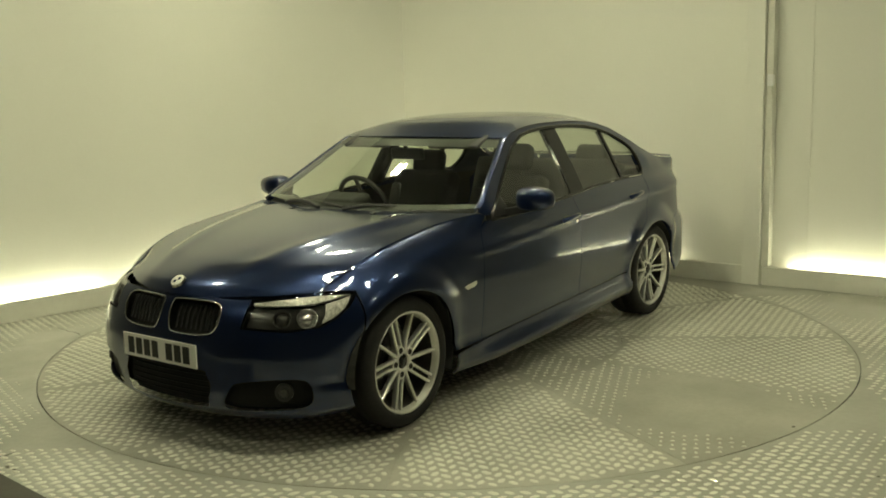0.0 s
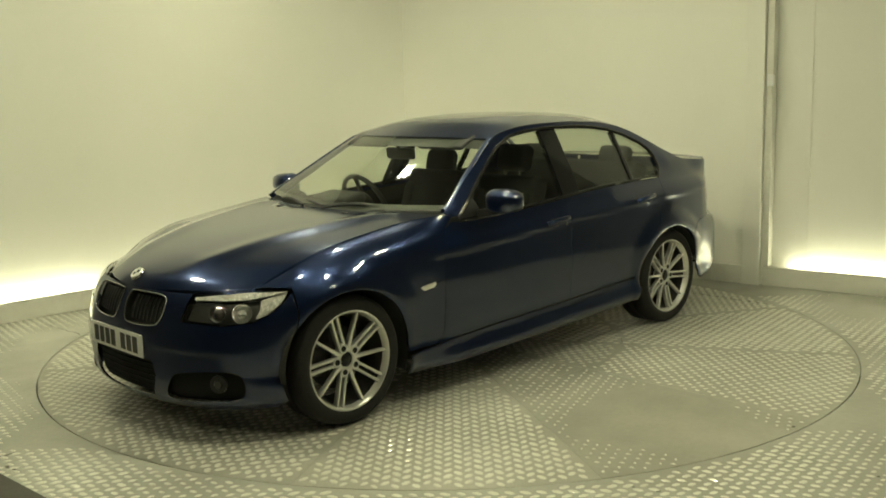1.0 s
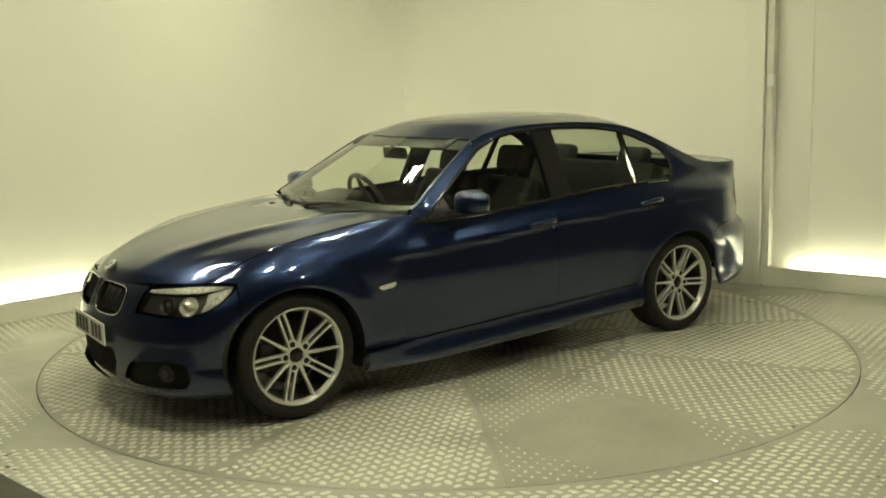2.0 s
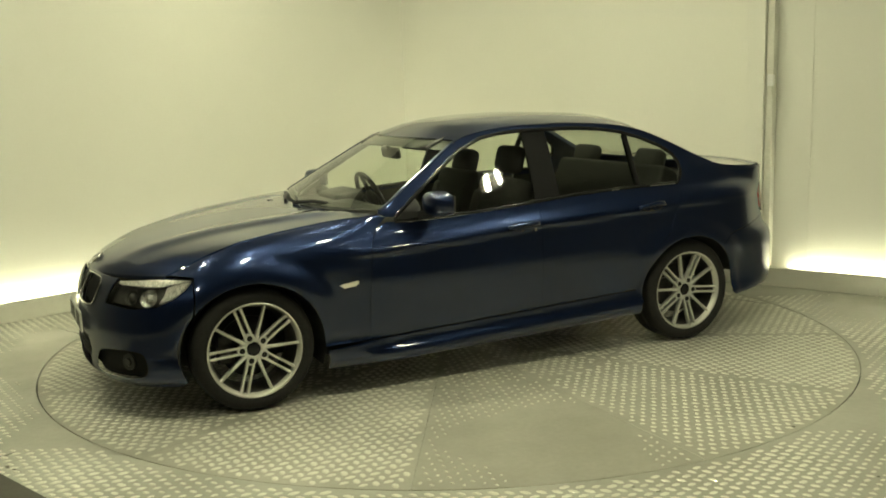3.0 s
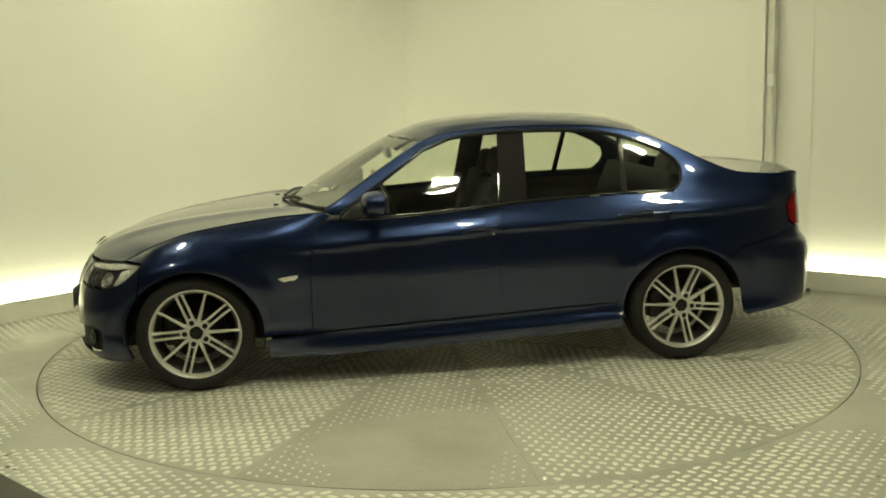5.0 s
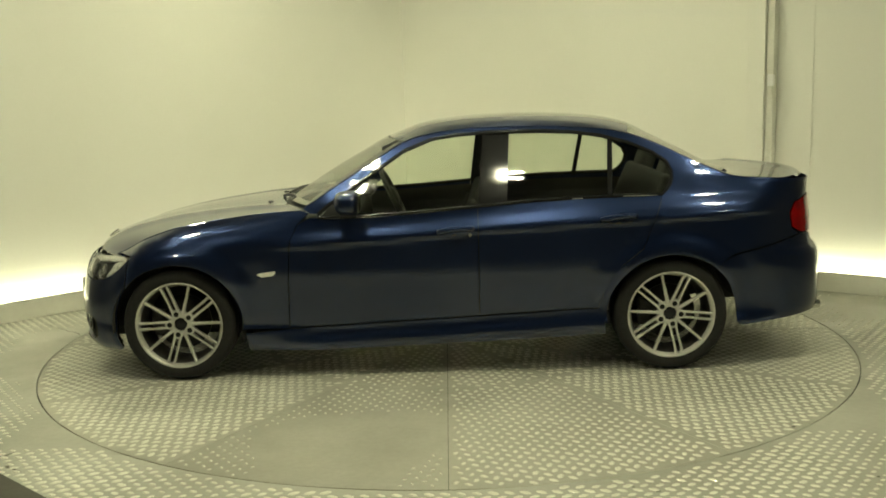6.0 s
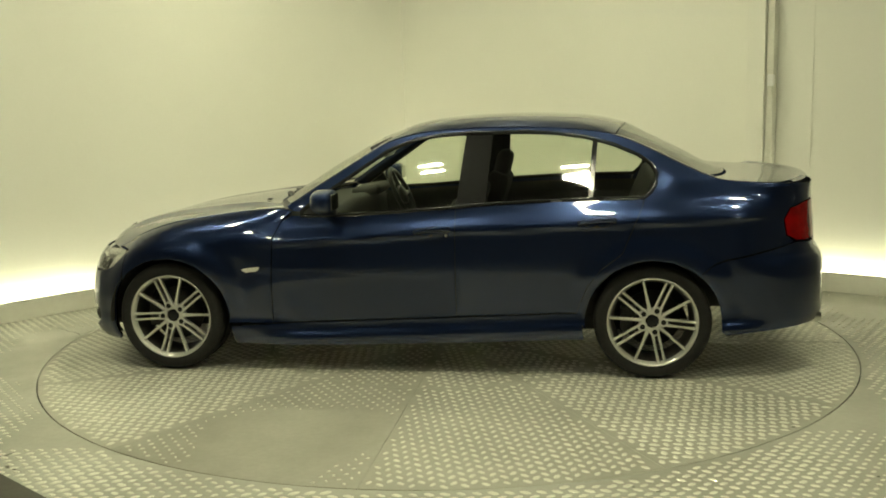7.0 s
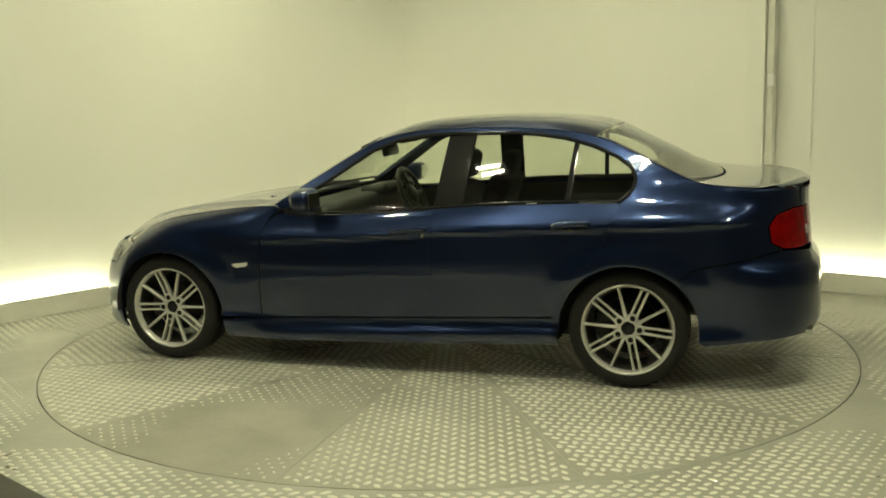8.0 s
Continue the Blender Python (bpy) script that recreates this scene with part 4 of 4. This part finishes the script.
# side glass, pillars and trims
for mirror, sgn in ((False, 1), (True, -1)):
    fx = lambda v_: Vector((v_[0], v_[1] * sgn, v_[2]))
    top_f = [p for p in DLO_TOP if p[0] > -0.34]
    gf = top_f + [(-0.352, 1.338), (-0.312, 0.948)] + [p for p in BELT if p[0] > -0.28]
    part("side_window", skin_patch("side_window", gf, out=-0.010, lip=0.0, gap=0.004, cell=(0.07, 0.05), mirror=mirror), GLASS, doors_f[0 if sgn > 0 else 1], "tinted side glass")
    gr = [(-0.50, 1.340), (-0.70, 1.340), (-0.86, 1.331), (-1.02, 1.308), (-1.066, 1.297), (-1.035, 0.985), (-0.85, 0.980), (-0.54, 0.966), (-0.475, 0.961)]
    part("side_window", skin_patch("side_window", gr, out=-0.010, lip=0.0, gap=0.002, cell=(0.07, 0.05), mirror=mirror), GLASS, doors_r[0 if sgn > 0 else 1], "tinted side glass")
    gq = [(-1.085, 1.294)] + [p for p in DLO_TOP if p[0] < -1.1] + [(-1.16, 0.987), (-1.058, 0.985)]
    part("quarter_window", skin_patch("quarter_window", gq, out=-0.010, lip=0.0, gap=0.004, cell=(0.05, 0.04), mirror=mirror), GLASS, doors_r[0 if sgn > 0 else 1], "tinted quarter glass")
    part("pillar_trim", skin_patch("pillar_trim", [(-0.349, 1.340), (-0.39, 1.343), (-0.502, 1.343), (-0.472, 0.962), (-0.33, 0.949), (-0.308, 0.948)], out=-0.004, lip=0.03, gap=0.001, mirror=mirror), GLOSSBLACK, car, "gloss black centre pillar")
    part("window_divider", skin_patch("window_divider", [(-1.064, 1.300), (-1.087, 1.296), (-1.060, 0.986), (-1.033, 0.986)], out=-0.003, lip=0.03, gap=0.0, mirror=mirror), GLOSSBLACK, doors_r[0 if sgn > 0 else 1])
    ring = [fx(on_skin(x, z, 0.001)) for x, z in resample(DLO_TOP + BELT[1:], 0.03)]
    part("window_trim", tube_along(ring, 0.011, True, 6, up=(0, 1, 0)), GLOSSBLACK, car, "gloss black window surround", smooth=True)
    strip = [fx(on_skin(x, float(belt_z(x)) - 0.004, 0.004)) for x in np.linspace(0.50, -1.31, 40)]
    part("waist_strip", tube_along(strip, 0.0055, False, 6, up=(0, 1, 0)), CHROME, car, "thin bright waist strip", smooth=True)
    part("mirror_sail", skin_patch("mirror_sail", [(0.56, 0.912), (0.52, 0.965), (0.44, 1.02), (0.40, 0.912)], out=0.002, lip=0.02, mirror=mirror), BLACK, doors_f[0 if sgn > 0 else 1])
    # door mirror
    bm = bmesh.new()
    bmesh.ops.create_uvsphere(bm, u_segments=24, v_segments=14, radius=1)
    for v_ in bm.verts:
        c_ = v_.co
        q = Vector([math.copysign(abs(t_) ** 0.62, t_) for t_ in c_])
        q.x = q.x if q.x > 0 else q.x * 0.45
        tp = 1 - 0.18 * max(0, q.y)
        v_.co = Vector((0.375 + q.x * 0.095 * tp, 0.985 + q.y * 0.105, 1.000 + q.z * 0.066 * tp))
        v_.co.y *= sgn
    if sgn < 0:
        bmesh.ops.reverse_faces(bm, faces=bm.faces)
    mr = part("door_mirror", bm, PAINT, car, "body-coloured door mirror", smooth=True)
    bm = box_bm(-0.004, 0.004, -0.072, 0.072, -0.043, 0.043, 0.003, Matrix.Translation((0.3345, 0.985 * sgn, 1.000)))
    part("mirror_glass", bm, CHROME, mr)
    bm = box_bm(-0.035, 0.045, -0.07, 0.09, -0.022, 0.022, 0.008, Matrix.Translation((0.40, 0.885 * sgn, 0.937)) @ pose(0, 0, 0, 12 * sgn))
    part("mirror_arm", bm, BLACK, mr)
    for x0, z0, dr in ((-0.182, 0.822, doors_f), (-1.082, 0.868, doors_r)):
        pts = []
        for k in range(11):
            a = -1 + k * 0.2
            o = 0.030 * (1 - abs(a) ** 3.2) + 0.002
            pts.append(fx(on_skin(x0 + a * 0.098, z0 + a * -0.008, o)))
        hd = part("door_handle", tube_along(pts, 0.012, False, 8, 1.2), PAINT, dr[0 if sgn > 0 else 1], smooth=True)
        # flat dark patch that stands in for the shade in the hollow behind the handle
        cup = smooth_poly([(x0 - 0.065, z0 - 0.02), (x0 - 0.06, z0 + 0.012), (x0 + 0.06, z0 + 0.012), (x0 + 0.065, z0 - 0.02), (x0, z0 - 0.030)], 3)
        part("handle_recess", skin_patch("handle_recess", cup, out=0.0008, lip=0.0, gap=0.0, mirror=mirror), BLACK, hd)
for y in (0.33, -0.33):
    part("sun_visor", pad(0.165, y, 1.285, 0.15, 0.36, 0.025, 24, 0.010), DASH, car, smooth=True)
for y in (0.30, -0.30):
    part("washer_jet", pad(0.93, y, 0.942, 0.03, 0.03, 0.014, 0, 0.005), BLACK, car)
part("door_lock", cyl_bm(0.009, 0.006, Matrix.Translation(on_skin(-0.262, 0.797, 0.001)) @ pose(0, 0, 0, 90, 0, 0), 14), CHROME, doors_f[0])
# wipers
for y0, y1, x0, x1 in ((-0.56, 0.02, 0.70, 0.865), (0.02, 0.56, 0.845, 0.715)):
    w_ = part("wiper", tube_along([Vector((lerp(x0, x1, k / 8) - 0.01, lerp(y0, y1, k / 8), 0.958 + 0.008 * math.sin(k / 8 * math.pi))) for k in range(9)], 0.008, False, 6), BLACK, car)
    part("wiper_arm", tube_along([Vector((lerp(x0, x1, k / 8) + 0.045 - 0.03 * k / 8, lerp(y0, y1, 0.05 + k / 12), 0.952 + 0.022 * math.sin(k / 8 * math.pi))) for k in range(9)], 0.010, False, 6), BLACK, w_)

# number plate
pm = Matrix.Translation((2.133, 0, 0.434))
np_ = part("number_plate", box_bm(-0.004, 0.004, -0.26, 0.26, -0.0555, 0.0555, 0.003, pm), PLATEW, car, "white number plate with dark bars")
for y_, w_ in ((-0.20, 0.044), (-0.142, 0.044), (-0.084, 0.044), (-0.026, 0.044), (0.074, 0.046), (0.134, 0.046), (0.194, 0.046)):
    part("bar", box_bm(0.0045, 0.0055, -w_ / 2, w_ / 2, -0.0395, 0.0395, 0.0, pm @ Matrix.Translation((0, y_, 0))), PLATEK, np_)
# round badge on the nose
bp_ = Vector((2.000, 0, 0.735))
bm_m = Matrix.Translation(bp_) @ Vector((0.62, 0, 0.78)).to_track_quat("Z", "Y").to_matrix().to_4x4()
bd = part("badge", cyl_bm(0.039, 0.010, bm_m, 24, 0.036), CHROME, car, "round chrome badge")
part("badge_face", cyl_bm(0.034, 0.004, bm_m @ Matrix.Translation((0, 0, 0.0062)), 24, 0.032), PLATEW, bd)
for sg in (1, -1):
    part("badge_field", box_bm(-0.017, 0.017, -0.017, 0.017, 0.0085, 0.0092, 0, bm_m @ Matrix.Translation((sg * 0.009, sg * 0.009, 0)) @ Matrix.Diagonal((0.5, 0.5, 1, 1))), PAINT, bd)
# tail pipes
for dy in (0.0, 0.085):
    bm = bmesh.new()
    bmesh.ops.create_cone(bm, cap_ends=False, segments=20, radius1=0.027, radius2=0.027, depth=0.16, matrix=Matrix.Translation((-2.228, 0.50 + dy, 0.300)) @ pose(0, 0, 0, 0, 90, 0))
    bmesh.ops.create_cone(bm, cap_ends=True, segments=20, radius1=0.0235, radius2=0.0235, depth=0.10, matrix=Matrix.Translation((-2.213, 0.50 + dy, 0.300)) @ pose(0, 0, 0, 0, 90, 0))
    part("tail_pipe", bm, CHROME, car, "steel tail pipe", smooth=True)


# ---------------- wheels ----------------
def lathe(profile, seg=48, axis_y=True):
    bm = bmesh.new()
    rings = [[bm.verts.new((r * math.cos(2 * math.pi * k / seg), y, r * math.sin(2 * math.pi * k / seg))) for k in range(seg)] for r, y in profile]
    for A, B in zip(rings, rings[1:]):
        for k in range(seg):
            bm.faces.new((A[k], B[k], B[(k + 1) % seg], A[(k + 1) % seg]))
    bmesh.ops.recalc_face_normals(bm, faces=bm.faces)
    return bm


def spoke_mesh(width0, width1, r0, r1, y0, y1, offset0=0.0, offset1=0.0):
    """A tapered, rounded spoke along +x, curving out to the rim; outside faces +y."""
    bm = bmesh.new()
    rings = []
    for k in range(9):
        t = k / 8
        r = lerp(r0, r1, t)
        w = lerp(width0, width1, t) / 2 * (1 + 0.35 * t ** 6)
        y = lerp(y0, y1, t ** 1.5)
        o = lerp(offset0, offset1, t)
        rings.append([bm.verts.new((r, yy, o + zz)) for yy, zz in ((y - 0.03, -w * 0.7), (y - 0.006, -w), (y, -w * 0.55), (y, w * 0.55), (y - 0.006, w), (y - 0.03, w * 0.7))])
    for A, B in zip(rings, rings[1:]):
        for k in range(6):
            bm.faces.new((A[k], A[(k + 1) % 6], B[(k + 1) % 6], B[k]))
    bmesh.ops.recalc_face_normals(bm, faces=bm.faces)
    return bm_mesh("spoke", bm, ALLOY, False)


TYRE_P = [(0.238, 0.000), (0.246, 0.008), (0.264, 0.015), (0.285, 0.016), (0.302, 0.008), (0.312, -0.006), (0.3165, -0.022), (0.318, -0.05), (0.318, -0.09), (0.312, -0.092), (0.312, -0.10), (0.318, -0.102),
          (0.318, -0.15), (0.3165, -0.185), (0.306, -0.205), (0.27, -0.215), (0.232, -0.20)]
RIM_P = [(0.2455, -0.010), (0.2475, 0.006), (0.244, 0.011), (0.236, 0.006), (0.230, -0.008), (0.224, -0.022)]
BARREL_P = [(0.224, -0.022), (0.217, -0.06), (0.205, -0.10), (0.205, -0.17), (0.232, -0.20)]
tyre_me = bm_mesh("tyre", lathe(TYRE_P, 64), RUBBER, True)
rim_me = bm_mesh("rim", lathe(RIM_P, 64), ALLOY, True)
barrel_me = bm_mesh("barrel", lathe(BARREL_P, 64), SHADED_BARREL, True)
hub_me = bm_mesh("hub", lathe([(0.036, -0.030), (0.040, -0.021), (0.052, -0.021), (0.066, -0.026), (0.074, -0.037), (0.072, -0.06), (0.03, -0.07)], 40), ALLOY, True)
cap_me = bm_mesh("centre_cap", lathe([(0.0005, -0.024), (0.030, -0.025), (0.037, -0.030), (0.037, -0.045)], 28), GLOSSBLACK, True)
disc_me = bm_mesh("brake_disc", lathe([(0.04, -0.09), (0.085, -0.088), (0.088, -0.105), (0.155, -0.105), (0.155, -0.127), (0.04, -0.127)], 40), DARKMETAL, True)
bolt_me = bm_mesh("wheel_bolt", lathe([(0.0005, -0.026), (0.007, -0.026), (0.009, -0.030), (0.0095, -0.045)], 12), DARKMETAL)
boss_me = bm_mesh("bolt_boss", lathe([(0.028, -0.034), (0.0265, -0.0235), (0.0235, -0.0195), (0.0150, -0.0195), (0.0140, -0.028)], 18), ALLOY)
socket_me = bm_mesh("bolt_socket", lathe([(0.0146, -0.0225), (0.0138, -0.0185), (0.0120, -0.0190), (0.0005, -0.0200)], 14), DEEPBLACK)
single_me = spoke_mesh(0.022, 0.0135, 0.046, 0.231, -0.022, -0.006)
twin_a = spoke_mesh(0.0165, 0.0140, 0.046, 0.231, -0.022, -0.006, 0.0155, 0.0170)
twin_b = spoke_mesh(0.0165, 0.0140, 0.046, 0.231, -0.022, -0.006, -0.0155, -0.0170)


def wheel(x, side, phase):
    """A ten-spoke alloy wheel, five twin spokes and five single ones, with tyre, brake disc and bolts."""
    w = new("wheel", tyre_me.copy())
    w.data.name = "wheel"
    w.parent = car
    w["label"] = "black tyre on a silver alloy rim"
    turn = Matrix.Translation((x, side * 0.862, 0.318)) @ (Matrix.Identity(4) if side > 0 else pose(0, 0, 0, 0, 0, 180))
    w.matrix_basis = turn
    part("rim", rim_me, ALLOY, w)
    part("barrel", barrel_me, SHADED_BARREL, w, "rim barrel coloured dark for the shade inside the wheel")
    part("hub", hub_me, ALLOY, w)
    part("centre_cap", cap_me, GLOSSBLACK, w)
    part("brake_disc", disc_me, DARKMETAL, w)
    part("brake_caliper", box_bm(0.085, 0.17, -0.135, -0.075, -0.075, 0.075, 0.014), DARKMETAL, w)
    for k in range(5):
        a = math.radians(phase + 72 * k)
        for me_, da in ((twin_a, 0), (twin_b, 0), (single_me, math.radians(36))):
            ob = part("spoke", me_, ALLOY, w)
            ang = math.pi - (a + da)
            ob.matrix_basis = Matrix.Rotation(-ang, 4, "Y")
        ang = math.pi - a
        for nm, me_ in (("bolt_boss", boss_me), ("bolt_socket", socket_me), ("wheel_bolt", bolt_me)):
            ob = part(nm, me_, None, w)
            ob.matrix_basis = Matrix.Translation((math.cos(ang) * 0.061, 0.0, math.sin(ang) * 0.061))
    return w


wheel(1.38, 1, 38)
wheel(-1.38, 1, -5)
wheel(1.38, -1, 20)
wheel(-1.38, -1, 50)

# arch linings, underbody and dark inner shell
for ax in AXLES:
    for sgn in (1, -1):
        bm = bmesh.new()
        rows_ = []
        for k in range(25):
            a = math.radians((-6 + 206 * k / 24) if ax > 0 else (-8 + 174 * k / 24))
            rows_.append([bm.verts.new((ax + 0.377 * math.cos(a), sgn * y_, max(0.175, 0.318 + 0.359 * math.sin(a)))) for y_ in (0.862, 0.60, 0.55)] + [bm.verts.new((ax + 0.05 * math.cos(a), sgn * 0.55, 0.318 + 0.05 * math.sin(a)))])
        for A, B in zip(rows_, rows_[1:]):
            for k in range(3):
                bm.faces.new((A[k], A[k + 1], B[k + 1], B[k]))
        part("arch_lining", bm, UNDER, car)
part("underbody", box_bm(-1.60, 1.93, -0.53, 0.53, 0.19, 0.27, 0.02), UNDER, car)
part("floor_pan", box_bm(-1.0, 0.98, -0.80, 0.80, 0.215, 0.29, 0.02), UNDER, car)
part("engine_bay", box_bm(0.90, 1.88, -0.53, 0.53, 0.25, 0.60, 0.03), UNDER, car)
part("boot_well", box_bm(-2.15, -1.62, -0.53, 0.53, 0.33, 0.98, 0.03), UNDER, car)
for mirror in (False, True):
    inner = [(0.86, 0.27), (0.86, 0.885)] + [(x, float(belt_z(min(x, 0.56))) - 0.008) for x in np.linspace(0.62, -1.40, 18)] + [(-1.62, 0.98), (-1.62, 0.70), (-1.0, 0.70), (-0.98, 0.27)]
    part("door_lining", skin_patch("door_lining", inner, out=-0.05, lip=0.0, gap=0.0, cell=(0.08, 0.05), mirror=mirror), DASH, car)

# ---------------- cabin ----------------
# the passenger's seat stands further forward than the driver's
for y, dx, dz in ((0.37, 0.14, 0.045), (-0.37, 0.06, -0.01)):
    s_ = part("seat", pad(-0.12 + dx, y, 0.50, 0.52, 0.50, 0.16, -6), CLOTH, car, "black cloth front seat", smooth=True)
    part("backrest", pad(-0.43 + dx, y, 0.76, 0.14, 0.48, 0.60, -18), CLOTH, s_, smooth=True)
    for dy in (-0.2, 0.2):
        part("bolster", pad(-0.39 + dx, y + dy, 0.72, 0.13, 0.09, 0.50, -18, 0.035), CLOTH, s_, smooth=True)
    part("headrest", pad(-0.535 + dx, y, 1.115 + dz, 0.10, 0.25, 0.17, -14, 0.045), CLOTH, s_, smooth=True)
    for dy in (-0.06, 0.06):
        part("headrest_post", cyl_bm(0.006, 0.14, pose(-0.515 + dx, y + dy, 1.03 + dz * 0.6, 0, -14, 0), 8), CHROME, s_)
rs = part("rear_seat", pad(-1.05, 0, 0.52, 0.50, 1.20, 0.18, -8), CLOTH, car, "black cloth rear bench", smooth=True)
part("backrest", pad(-1.36, 0, 0.80, 0.16, 1.20, 0.56, -22), CLOTH, rs, smooth=True)
for y in (0.36, -0.36):
    part("headrest", pad(-1.47, y, 1.10, 0.10, 0.25, 0.15, -18, 0.04), CLOTH, rs, smooth=True)
part("parcel_shelf", box_bm(-1.82, -1.42, -0.60, 0.60, 0.985, 1.0, 0.005), DASH, car)
da = part("dashboard", pad(0.58, 0, 0.80, 0.38, 1.40, 0.24, 4, 0.06), DASH, car, smooth=True)
part("instrument_hood", pad(0.44, -0.37, 0.935, 0.20, 0.34, 0.07, 8, 0.03), DASH, da, smooth=True)
part("console", pad(0.10, 0, 0.50, 0.90, 0.20, 0.34, 0, 0.04), DASH, car, smooth=True)
sw_m = Matrix.Translation((0.22, -0.37, 0.895)) @ pose(0, 0, 0, 0, -65, 0)
rim_pts = [sw_m @ Vector((0.185 * math.cos(a), 0.185 * math.sin(a), 0)) for a in np.linspace(0, 2 * math.pi, 33)[:-1]]
sw = part("steering_wheel", tube_along(rim_pts, 0.016, True, 8), BLACK, car, smooth=True)
bm = bmesh.new()
bmesh.ops.create_uvsphere(bm, u_segments=14, v_segments=8, radius=0.07)
bmesh.ops.transform(bm, matrix=sw_m @ Matrix.Diagonal((1, 1, 0.4, 1)), verts=bm.verts)
part("wheel_boss", bm, BLACK, sw, smooth=True)
for a in (0, math.pi, -math.pi / 2):
    part("wheel_spoke", tube_along([sw_m @ Vector((0.05 * math.cos(a), 0.05 * math.sin(a), 0)), sw_m @ Vector((0.18 * math.cos(a), 0.18 * math.sin(a), 0))], 0.014, False, 6), BLACK, sw)
rv = part("rear_view_mirror", pad(0.235, 0, 1.215, 0.035, 0.24, 0.07, 10, 0.015), BLACK, car, smooth=True)
part("mirror_stem", cyl_bm(0.012, 0.06, pose(0.25, 0, 1.245, 0, 20, 0), 8), BLACK, rv)


# ---------------- what moves ----------------
def motions():
    for thing, off in ((table, Vector((0, 0, 0))), (car, CAR_OFF)):
        rows = []
        for k in range(17):
            t = k * 0.5
            rows.append((t, pose(0, 0, 0, 0, 0, table_angle(t)) @ Matrix.Translation(off)))
        walk(thing, rows)


motions()
